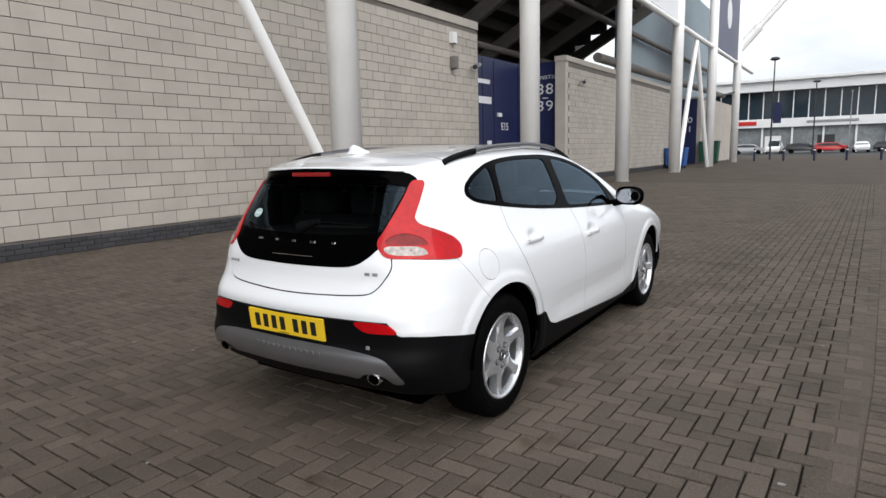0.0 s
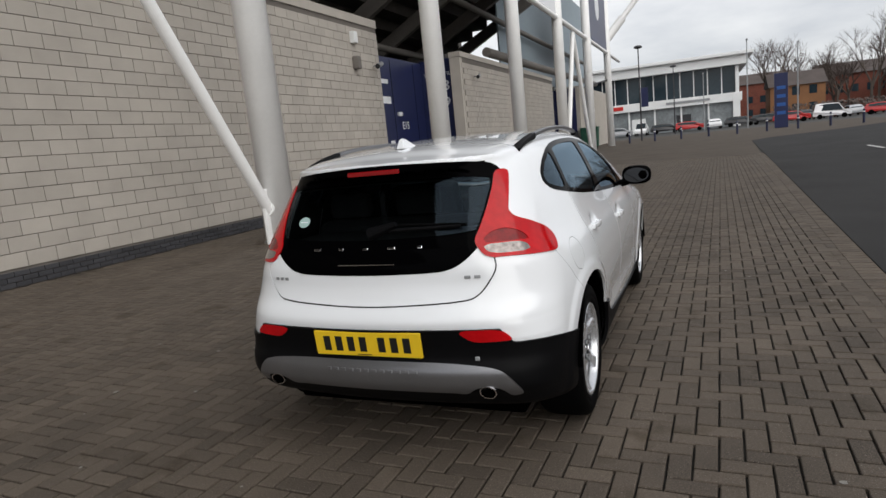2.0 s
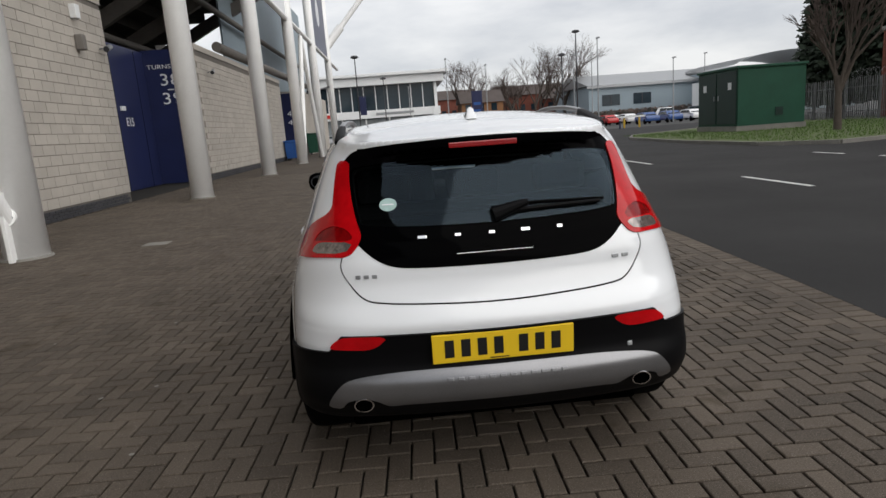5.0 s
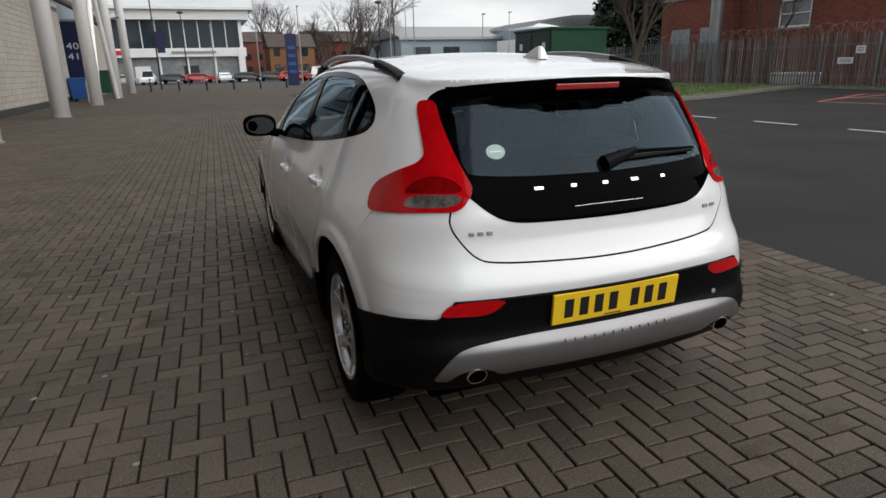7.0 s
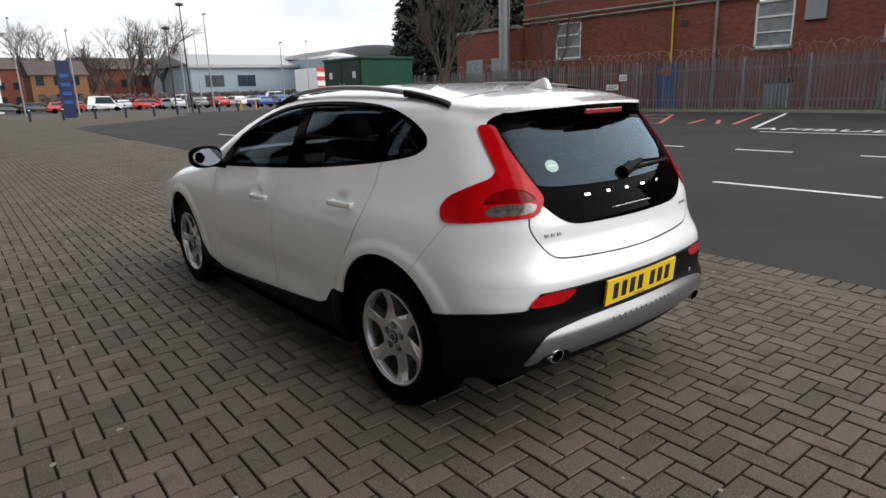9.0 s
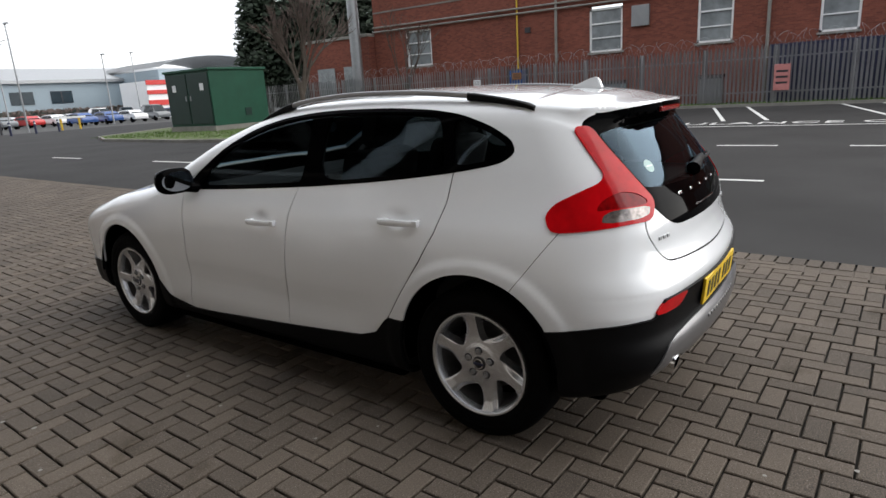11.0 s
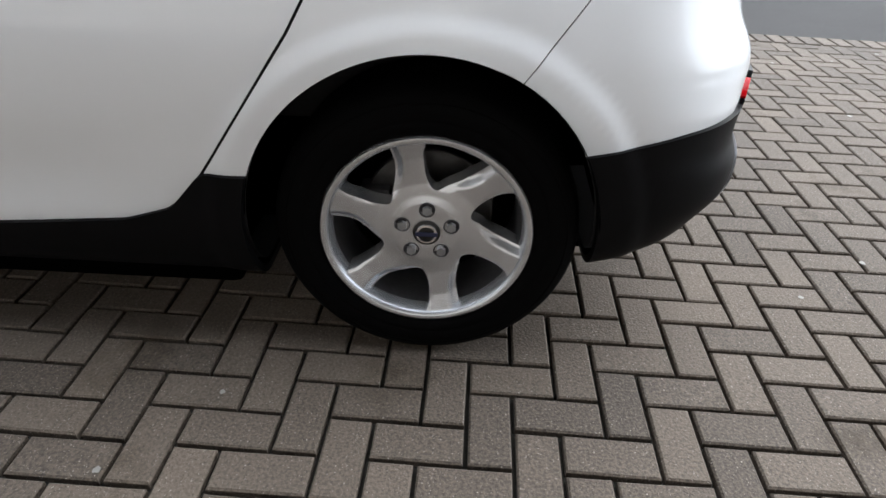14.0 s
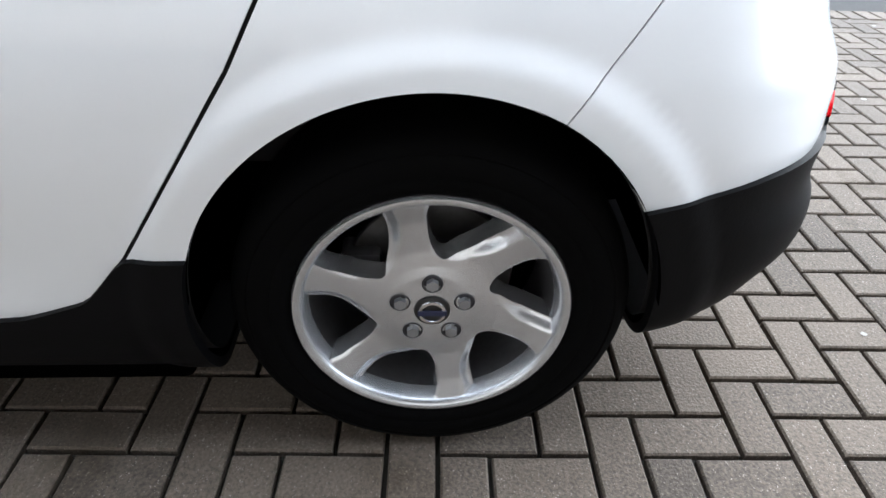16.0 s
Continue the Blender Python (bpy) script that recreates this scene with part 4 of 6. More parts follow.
def region(name, tags, mat, parent, offset=0.0, rim=0.012, side=None, label="", flip=False):
    """The body triangles with these tags as a mesh of their own, with an edge turned inwards."""
    pick = np.isin(tag, tags)
    if side:
        pick &= (P[T].mean(1)[:, 0] * side > 0)
    F = T[pick]
    used, inv = np.unique(F, return_inverse=True)
    F = inv.reshape(-1, 3)
    v, nn = P[used] + N[used] * offset, N[used]
    if flip:
        F = F[:, ::-1]
        nn = -nn
    faces = F
    if rim:
        e = np.concatenate([F[:, [0, 1]], F[:, [1, 2]], F[:, [2, 0]]])
        k = np.sort(e, 1)
        u, first, cnt = np.unique(k, axis=0, return_index=True, return_counts=True)
        be = e[first[cnt == 1]]
        bv, binv = np.unique(be, return_inverse=True)
        binv = binv.reshape(-1, 2)
        m = len(v)
        nb = len(bv)
        # a copy of the edge, so that the rim keeps a shading of its own
        tang = np.zeros((nb, 3))
        d = v[be[:, 1]] - v[be[:, 0]]
        np.add.at(tang, binv[:, 0], d)
        np.add.at(tang, binv[:, 1], d)
        out = np.cross(tang, nn[bv])
        out /= np.maximum(np.linalg.norm(out, axis=1), 1e-9)[:, None]
        v = np.concatenate([v, v[bv], v[bv] - nn[bv] * rim])
        nn = np.concatenate([nn, out, out])
        q0, q1 = m + binv[:, 0], m + binv[:, 1]
        faces = np.concatenate([F, np.stack([q0, q0 + nb, q1], 1), np.stack([q1, q0 + nb, q1 + nb], 1)])
    me = bpy.data.meshes.new(name)
    me.from_pydata(v.tolist(), [], faces.tolist())
    me.materials.append(mat)
    me.polygons.foreach_set("use_smooth", [True] * len(me.polygons))
    me.normals_split_custom_set_from_vertices(nn.tolist())
    me.update()
    ob = new(name, me)
    ob.parent = parent
    if label:
        ob["label"] = label
    return ob


car = thing("car", 0, 0, 0, "white five-door hatchback with black cladding parked on block paving", "car")
body = region("body", [PAINT], M_PAINT, car)
seam = T[tag == GAP_T]
root = np.arange(len(P))
for _ in range(400):
    low = root[seam].min(1)
    before = root.copy()
    for c in range(3):
        np.minimum.at(root, seam[:, c], low)
    root = root[root]
    if (before == root).all():
        break
ids = np.flatnonzero(tag == GAP_T)
for k, r in enumerate(np.unique(root[seam[:, 0]])):
    own = ids[root[seam[:, 0]] == r]
    tag[own] = 100 + k
    region("panel_gap", [100 + k], M_GAP, car, -0.004, 0.0)
cladding = region("cladding", [BLACK], M_PLASTIC, car, 0.010, 0.018, label="black textured plastic lower cladding")
region("cabin_lining", [PAINT, FRIT, DOORF_T, DOORR_T, GATE_T, GATEBLK, BLACK], M_TRIM, car, -0.022, 0.0, flip=True, label="dark cabin lining")
region("skid_plate", [SKID_T], M_SILVER, car, 0.016, 0.03, label="silver plastic rear skid plate")
tailgate = region("tailgate", [GATE_T], M_PAINT, car)
region("black_panel", [GATEBLK], M_GLOSSBLACK, tailgate, 0.0015, 0.01, label="gloss black upper tailgate panel")
glass_b = region("rear_window", [GLASS_B], M_GLASS, tailgate, 0.001, 0.0)
glass_b.visible_shadow = False
scr = region("windscreen", [SCREEN_T], M_GLASS, car, 0.0, 0.0)
scr.visible_shadow = False
for sd in (-1, 1):
    df = region("front_door", [DOORF_T], M_PAINT, car, 0.0, 0.012, sd)
    dr = region("rear_door", [DOORR_T], M_PAINT, car, 0.0, 0.012, sd)
    region("window_surround", [FRIT], M_GLOSSBLACK, car, 0.001, 0.012, sd, "black window surround")
    for nm, t, par in (("front_side_window", GLASS_F, df), ("rear_side_window", GLASS_R, dr), ("quarter_window", GLASS_Q, car)):
        g = region(nm, [t], M_GLASS, par, -0.003, 0.0, sd)
        g.visible_shadow = False
    tl = region("tail_lamp", [LAMP_T], M_LAMPRED, car, 0.006, 0.02, sd, "red tail lamp cluster")
    region("inner_lens", [LAMPIN], M_LAMPINNER, tl, 0.003, 0.0, sd, "darker red inner lens")
    region("reversing_lens", [CLEAR_T], M_LAMPCLEAR, tl, 0.0065, 0.01, sd, "clear reversing lens")
    region("bumper_reflector", [FOG_T], M_LAMPRED, car, 0.010, 0.012, sd, "red bumper reflector")


def on_rear(x, z, off=0.0):
    """The body point behind (x, z), and its normal."""
    y = np.linspace(-0.9, -0.1, 400)
    f = body_f(np.stack([np.full(400, x), y, np.full(400, z)], 1))
    p = to_surface(np.array([[x, y[np.argmax(f < 0)], z]]))[0]
    n = grad_f(p[None])[0]
    n /= np.linalg.norm(n)
    return Vector(p + n * off), Vector(n)


def on_side(y, z, sd, off=0.0):
    a = np.linspace(1.0, 0.3, 400)
    f = body_f(np.stack([a * sd, np.full(400, y), np.full(400, z)], 1))
    p = to_surface(np.array([[a[np.argmax(f < 0)] * sd, y, z]]))[0]
    n = grad_f(p[None])[0]
    n /= np.linalg.norm(n)
    return Vector(p + n * off), Vector(n)


def frame_at(p, n):
    """A pose at p with local Z along the normal and local Y as far up as can be."""
    n = n.normalized()
    xx = Vector((0, 0, 1)).cross(n).normalized()
    yy = n.cross(xx)
    m = Matrix((xx, yy, n)).transposed().to_4x4()
    m.translation = p
    return m


def badge(name, x, z, w, h, mat, parent, d=0.004, label="", shape=None):
    p, n = on_rear(x, z, 0.001)
    bm = shape(w, h, d) if shape else boxm((-w / 2, -h / 2, -0.003), (w / 2, h / 2, d), min(w, h) * 0.2)
    bmesh.ops.transform(bm, matrix=frame_at(p, n), verts=bm.verts)
    return part(name, bm, mat, parent, label)


# number plate with plain bars
plate_p, plate_n = on_rear(0.0, 0.573, 0.015)
plate = part("number_plate", boxm((-0.26, -0.0555, -0.008), (0.26, 0.0555, 0.004), 0.003), M_PLATE, car, "yellow rear number plate")
plate.matrix_basis = frame_at(plate_p, Vector((0, -1, -0.10)))
for cx in (-0.197, -0.137, -0.077, -0.017, 0.074, 0.134, 0.194):
    part("plate_bar", boxm((cx - 0.017, -0.034, 0.004), (cx + 0.017, 0.034, 0.0055)), M_PLATEINK, plate)
part("plate_border_bar", boxm((-0.05, -0.05, 0.004), (0.02, -0.046, 0.005)), M_PLATEINK, plate)
# chrome badge shapes on the tailgate
for bx, bw in ((-0.26, 0.040), (-0.13, 0.026), (-0.005, 0.026), (0.12, 0.038), (0.25, 0.024)):
    badge("badge_shape", bx, 0.966, bw * 0.9, 0.012, M_CHROME, tailgate, 0.005, "small chrome badge shape")
for bx, w in ((-0.505, 0.022), (-0.475, 0.022), (-0.445, 0.022), (0.455, 0.03), (0.495, 0.03)):
    badge("model_badge_bar", bx, 0.838, w * 0.9, 0.014, M_GREY_METAL, tailgate, 0.003, "small chrome model badge bar")
for bx in np.linspace(-0.20, 0.22, 12):
    badge("embossed_bar", float(bx), 0.452, 0.024, 0.014, M_SILVER, car, 0.019, "embossed bar on the skid plate")
badge("towing_eye_cover", 0.485, 0.507, 0.02, 0.018, M_GREY_METAL, car, 0.012, "small pale scuffed towing eye cover")


def ellipse(w, h, d):
    bm = bmesh.new()
    bmesh.ops.create_cone(bm, cap_ends=True, segments=28, radius1=1, radius2=1, depth=1, matrix=Matrix.Diagonal((w / 2, h / 2, d, 1)))
    return bm


badge("window_sticker", -0.375, 1.085, 0.066, 0.054, M_STICKER, tailgate, 0.0015, "round pale tax sticker", ellipse)
badge("sticker_bar", -0.375, 1.085, 0.044, 0.005, M_SIGNWHITE, tailgate, 0.0025, "plain bar on the sticker")
bp, bn = on_rear(0.05, 1.0, 0.0)
br_y = -0.503
part("brake_lamp", boxm((-0.13, br_y - 0.007, 1.276), (0.13, br_y + 0.02, 1.297), 0.004), M_LAMPDARK, tailgate, "dark red high brake lamp")
# rear wiper
wp, wn = on_rear(0.03, 1.03, 0.012)
wq, _ = on_rear(0.42, 1.035, 0.016)
wiper = part("wiper_arm", tube(tubem(wp, wq, 0.011, 0.006, 8), wp + Vector((-0.02, 0, -0.01)), wp + Vector((0.11, 0, 0.03)), 0.03, 0.012, 10), M_PLASTIC, tailgate, "black rear wiper arm")
wl0, _ = on_rear(0.08, 1.055, 0.008)
wl1, _ = on_rear(0.44, 1.045, 0.008)
part("wiper_blade", tubem(wl0, wl1, 0.007, 0.005, 8), M_RUBBER, wiper)
hp, hn = on_rear(0.0, 0.905, 0.0)
part("grip_strip", boxm((-0.14, hp.y - 0.006, 0.900), (0.14, hp.y + 0.01, 0.904), 0.001), M_CHROME, tailgate, "thin bright grip strip")

# exhausts
for sd in (-1, 1):
    bm = lathe([(0.029, 0.0), (0.0335, 0.0), (0.035, 0.008), (0.034, 0.15), (0.03, 0.15), (0.029, 0.01)], 28, 'X')
    bmesh.ops.transform(bm, matrix=Matrix.Translation((sd * 0.525, -0.706, 0.370)) @ pose(0, 0, 0, 0, 0, 90) @ pose(0, 0, 0, 0, -10, 0) @ Matrix.Diagonal((1, 1.1, 0.85, 1)), verts=bm.verts)
    part("exhaust_tip", bm, M_CHROME, car, "chrome oval exhaust tip", True)
    # solid near-black plug stands for the shade inside the pipe
    part("exhaust_bore", tubem((sd * 0.525, -0.66, 0.378), (sd * 0.525, -0.697, 0.372), 0.0285), M_SHADEBLACK, car)


def sweep(pts, w, h, mat, name, parent, label=""):
    """A rounded bar through points, of per-point width and height."""
    bm = bmesh.new()
    rings = []
    for i, p in enumerate(pts):
        ww, hh = w[i], h[i]
        ring = []
        for k in range(12):
            t = 2 * math.pi * k / 12
            c, s = math.cos(t), math.sin(t)
            ring.append(bm.verts.new((p[0] + ww / 2 * math.copysign(abs(c) ** 0.6, c), p[1], p[2] + hh / 2 * math.copysign(abs(s) ** 0.6, s))))
        rings.append(ring)
    for p, q in zip(rings, rings[1:]):
        for k in range(12):
            bm.faces.new((p[k], p[(k + 1) % 12], q[(k + 1) % 12], q[k]))
    bm.faces.new(rings[0])
    bm.faces.new(rings[-1][::-1])
    bmesh.ops.recalc_face_normals(bm, faces=bm.faces)
    return part(name, bm, mat, parent, label, True)


def roof_at(a, y):
    return float(top_z(np.array([a]), np.array([y]))[0])


for sd in (-1, 1):
    rx = lambda y: sd * (0.575 - 0.03 * max(0, 0.2 - y))
    ys = np.linspace(0.12, 1.22, 16)
    rail = sweep([(rx(y), y, roof_at(0.6, y) + 0.012 + 0.020 * math.sin(math.pi * (y - 0.02) / 1.3) ** 0.5) for y in ys], [0.03] * 16, [0.024] * 16, M_SILVER, "roof_rail", car, "silver roof rail with black feet")
    for y0, y1 in ((0.14, -0.16), (1.20, 1.46)):
        yy = np.linspace(y0, y1, 9)
        zt = [roof_at(0.6, y) - 0.012 + 0.030 * (1 - i / 8) ** 0.6 for i, y in enumerate(yy)]
        sweep([(rx(y), y, z) for y, z in zip(yy, zt)], [0.034 + 0.012 * i / 8 for i in range(9)], [0.034 - 0.014 * i / 8 for i in range(9)], M_PLASTIC, "rail_foot", rail, "black rail foot")
    # door handles
    for yh, zh, dname in ((0.365, 0.890, "rear"), (1.25, 0.828, "front")):
        p, n = on_side(yh - 0.01, zh, sd, 0.0)
        px = sd * (abs(p.x) + 0.030)
        ys = np.linspace(-0.105, 0.105, 11)
        bow = [0.014 * (abs(q) / 0.105) ** 3 for q in ys]
        hd = sweep([(px - sd * b, yh + q, zh + q * -0.02) for q, b in zip(ys, bow)], [0.020] * 11, [0.030 - 0.006 * abs(q) / 0.105 for q in ys], M_PAINT, "door_handle", car, "white door handle")
        part("lock_cover", boxm((px - sd * 0.034, yh - 0.114, zh - 0.012), (px + sd * 0.002, yh - 0.088, zh + 0.016), 0.006), M_PAINT, hd)
        part("pivot", boxm((px - sd * 0.036, yh + 0.06, zh - 0.012), (px - sd * 0.006, yh + 0.085, zh + 0.012), 0.006), M_PAINT, hd)
    # mirror
    bm = bmesh.new()
    bmesh.ops.create_uvsphere(bm, u_segments=20, v_segments=12, radius=1)
    for v in bm.verts:
        c = v.co
        c.x, c.z = math.copysign(abs(c.x) ** 0.7, c.x) * 0.105, math.copysign(abs(c.z) ** 0.7, c.z) * 0.07
        c.y = c.y * 0.085 if c.y > 0 else c.y * 0.03
    bmesh.ops.translate(bm, verts=bm.verts, vec=(sd * 0.905, 1.85, 1.025))
    mir = part("mirror", bm, M_GLOSSBLACK, car, "black door mirror housing", True)
    bm = bmesh.new()
    bmesh.ops.create_cone(bm, cap_ends=True, segments=24, radius1=1, radius2=1, depth=0.006, matrix=Matrix.Translation((sd * 0.905, 1.822, 1.025)) @ pose(0, 0, 0, 90, 0, sd * 6) @ Matrix.Diagonal((0.088, 0.054, 1, 1)))
    part("mirror_glass", bm, M_MIRROR, mir, "mirror glass")
    part("mirror_foot", tubem((sd * 0.76, 1.83, 0.965), (sd * 0.86, 1.85, 0.985), 0.03, 0.026, 10), M_GLOSSBLACK, mir)

# aerial fin
bm = bmesh.new()
fin_pts = [(0.02, 0.0), (-0.05, 0.022), (-0.105, 0.044), (-0.135, 0.050), (-0.15, 0.04), (-0.165, 0.0)]
lo = [bm.verts.new((s * 0.022 * (1 - z / 0.09), y, z)) for s in (-1, 1) for y, z in fin_pts]
n = len(fin_pts)
for i in range(n - 1):
    bm.faces.new((lo[i], lo[i + 1], lo[n + i + 1], lo[n + i]))
bm.faces.new(lo[:n])
bm.faces.new(lo[n:][::-1])
bmesh.ops.recalc_face_normals(bm, faces=bm.faces)
bmesh.ops.bevel(bm, geom=list(bm.edges), offset=0.005, segments=2, affect='EDGES')
bmesh.ops.translate(bm, verts=bm.verts, vec=(0, -0.04, roof_at(0, -0.1) - 0.006))
part("aerial_fin", bm, M_PAINT, car, "white aerial fin", True)

# wheel wells, liners near black with the arch shade in their colour
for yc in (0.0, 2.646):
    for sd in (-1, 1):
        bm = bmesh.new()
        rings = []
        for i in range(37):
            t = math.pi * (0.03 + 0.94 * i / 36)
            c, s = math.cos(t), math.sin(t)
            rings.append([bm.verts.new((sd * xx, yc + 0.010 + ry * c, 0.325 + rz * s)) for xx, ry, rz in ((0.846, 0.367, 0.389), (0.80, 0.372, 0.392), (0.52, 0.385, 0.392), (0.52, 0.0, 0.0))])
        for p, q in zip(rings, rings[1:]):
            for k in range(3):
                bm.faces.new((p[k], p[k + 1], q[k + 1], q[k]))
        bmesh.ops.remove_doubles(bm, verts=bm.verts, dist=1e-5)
        part("wheel_well", bm, M_SHADEBLACK, car, "black wheel arch liner with shade in its colour", True)
# floor pan and axle keep the underside dark, with shade in their colour
part("floor_pan", boxm((-0.6, -0.45, 0.165), (0.6, 3.2, 0.26), 0.02), M_SHADEBLACK, car, "underbody in near black that deepens the shade")


# boards added below the sills so that less light gets under the car
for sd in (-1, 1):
    part("sill_board", boxm((sd * 0.58, 0.42, 0.155), (sd * 0.80, 2.22, 0.24), 0.02), M_SHADEBLACK, car, "black board added under the sill to deepen shade")
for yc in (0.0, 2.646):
    part("axle_beam", tubem((-0.62, yc, 0.30), (0.62, yc, 0.30), 0.09, 0.09, 12), M_SHADEBLACK, car)


# wheels
WINDOW_LOW = curve_of([(0.38, 82), (0.43, 78), (0.48, 72.5), (0.54, 65), (0.608, 59), (0.70, 55.3), (0.78, 53.5), (0.95, 52), (1.0, 52)], 0.03, 0.005)
WINDOW_HIGH = curve_of([(0.38, 78), (0.43, 82), (0.46, 86.5), (0.53, 91), (0.63, 93), (0.81, 93.4), (0.97, 90.5), (1.0, 90)], 0.02, 0.005)


def wheel_face():
    """The cast face with six swept openings, as six spokes: each its points and triangles."""
    rr, tt = np.meshgrid(np.linspace(0.026, 0.2150, 64), np.radians(np.arange(0, 360, 1.0)), indexing="ij")
    n, m = rr.shape
    V = np.stack([np.zeros(n * m), rr.ravel(), tt.ravel()], 1)
    i, j = np.meshgrid(np.arange(n - 1), np.arange(m), indexing="ij")
    q = [(i * m + j).ravel(), ((i + 1) * m + j).ravel(), ((i + 1) * m + (j + 1) % m).ravel(), (i * m + (j + 1) % m).ravel()]
    xyz = np.stack([V[:, 0], V[:, 1] * np.cos(V[:, 2]), V[:, 1] * np.sin(V[:, 2])], 1)
    tri = np.concatenate([np.stack([q[0], q[1], q[2]], 1), np.stack([q[0], q[2], q[3]], 1)])

    def polar(X):
        r = np.hypot(X[:, 1], X[:, 2])
        th = (np.degrees(np.arctan2(X[:, 2], X[:, 1])) - 38) % 60 + 38
        return r, th, np.radians(WINDOW_LOW(r / 0.226) - th) * r, np.radians(th - WINDOW_HIGH(r / 0.226)) * r

    def opening(X):
        r, th, lo, hi = polar(X)
        return smax(smax(lo, hi, 0.010), smax(0.099 - r, r - 0.2085, 0.004), 0.008)

    X, F, kind = cut(xyz, tri, np.zeros(len(tri), int), opening(xyz), np.ones(len(xyz), bool), 1)
    F = F[kind == 0]
    r, th, lo, hi = polar(X)
    face = np.interp(r / 0.226, [0, 0.15, 0.30, 0.38, 0.5, 0.75, 0.92, 0.96], [-0.011, -0.011, -0.012, -0.017, -0.021, -0.015, -0.002, 0.003])
    reach = np.clip((r - 0.100) / 0.05, 0, 1) * np.clip((0.216 - r) / 0.012, 0, 1)
    k = np.clip(1 - np.abs(lo) / 0.024, 0, 1)
    k = k * k * (3 - 2 * k)
    k2 = np.clip(1 - np.abs(hi) / 0.006, 0, 1)
    X[:, 0] = face - reach * (0.016 * k + 0.003 * k2)
    e = np.concatenate([F[:, [0, 1]], F[:, [1, 2]], F[:, [2, 0]]])
    _, first, cnt = np.unique(np.sort(e, 1), axis=0, return_index=True, return_counts=True)
    be = e[first[cnt == 1]]
    be = be[(r[be].min(1) > 0.05) & (r[be].max(1) < 0.2145)]
    # the walls of the openings run inwards and narrow a little
    deep = X.copy()
    deep[:, 0] -= 0.048
    deep[:, 1:] *= 1 - 0.004 / np.maximum(r, 0.05)[:, None]
    both = np.concatenate([X, deep])
    N0 = len(X)
    wall = np.concatenate([np.stack([be[:, 0], be[:, 0] + N0, be[:, 1]], 1), np.stack([be[:, 1], be[:, 0] + N0, be[:, 1] + N0], 1)])
    F = np.concatenate([F, wall])
    mid = both[F].mean(1)
    bin_of = ((np.degrees(np.arctan2(mid[:, 2], mid[:, 1])) - 73) % 360 // 60).astype(int)
    out = []
    for b in range(6):
        G = F[bin_of == b]
        used, inv = np.unique(G, return_inverse=True)
        out.append((both[used].tolist(), inv.reshape(-1, 3).tolist()))
    return out


def build_wheel():
    rim = lathe([(0.2075, -0.03), (0.203, -0.03), (0.207, -0.004), (0.212, 0.006), (0.218, 0.009), (0.223, 0.008), (0.226, 0.002), (0.224, -0.006), (0.216, -0.012), (0.2075, -0.03)], 72)
    wheel = part("wheel", rim, M_ALLOY, car, "silver six-spoke alloy wheel", True)
    part("rim_barrel", lathe([(0.175, -0.20), (0.198, -0.19), (0.198, -0.07), (0.203, -0.03), (0.2075, -0.031), (0.212, -0.06), (0.208, -0.19), (0.175, -0.20)], 72), M_BARREL, wheel, "dark grey inner barrel with shade in its colour", True)
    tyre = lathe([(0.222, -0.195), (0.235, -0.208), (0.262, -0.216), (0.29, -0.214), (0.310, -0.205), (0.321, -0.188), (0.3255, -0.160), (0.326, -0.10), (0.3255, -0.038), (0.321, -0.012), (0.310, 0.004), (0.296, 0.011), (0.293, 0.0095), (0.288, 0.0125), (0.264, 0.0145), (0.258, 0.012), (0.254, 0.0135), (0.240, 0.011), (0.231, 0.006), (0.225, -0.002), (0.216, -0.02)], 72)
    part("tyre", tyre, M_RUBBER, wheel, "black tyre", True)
    for sector in wheel_face():
        sp = from_arrays("spoke", *sector, M_ALLOY, wheel, smooth=True)
        sp.data.set_sharp_from_angle(angle=radians(24))
    cap = lathe([(0.0, -0.004), (0.022, -0.005), (0.029, -0.008), (0.032, -0.016)], 32)
    part("centre_cap", cap, M_PLATEINK, wheel, "black centre cap", True)
    part("cap_ring", lathe([(0.017, -0.004), (0.018, -0.002), (0.0225, -0.0025), (0.0235, -0.006)], 32), M_CHROME, wheel, "bright ring on the cap", True)
    part("cap_bar", boxm((-0.0045, -0.024, -0.005), (-0.001, 0.024, 0.005), 0.001), M_BOLLARD, wheel, "plain blue bar on the cap")
    for i in range(5):
        th = radians(90 + 72 * i)
        c = Vector((0, 0.055 * math.cos(th), 0.055 * math.sin(th)))
        # dark ring on the face paints the shade of a nut pocket
        bm = lathe([(0.0178, -0.016), (0.0170, -0.0095), (0.0155, -0.0092), (0.0140, -0.0115), (0.0, -0.0115)], 20)
        bmesh.ops.translate(bm, verts=bm.verts, vec=c)
        part("nut_recess", bm, M_DARK_METAL, wheel)
        bm = tubem(c + Vector((-0.02, 0, 0)), c + Vector((-0.003, 0, 0)), 0.0115, 0.0105, 6)
        part("wheel_nut", bm, M_GREY_METAL, wheel, "steel wheel nut")
    part("brake_disc", lathe([(0.06, -0.115), (0.142, -0.115), (0.145, -0.118), (0.145, -0.13), (0.06, -0.13)], 48), M_DISC, wheel, "steel brake disc", True)
    part("disc_bell", lathe([(0.0, -0.095), (0.07, -0.095), (0.075, -0.115)], 32), M_DARK_METAL, wheel, "", True)
    bm = boxm((-0.15, -0.155, -0.045), (-0.09, -0.085, 0.055), 0.012)
    part("brake_caliper", bm, M_BARREL, wheel, "grey brake caliper")
    part("backing_shield", lathe([(0.0, -0.165), (0.20, -0.165)], 40), M_SHADEBLACK, wheel)
    return wheel


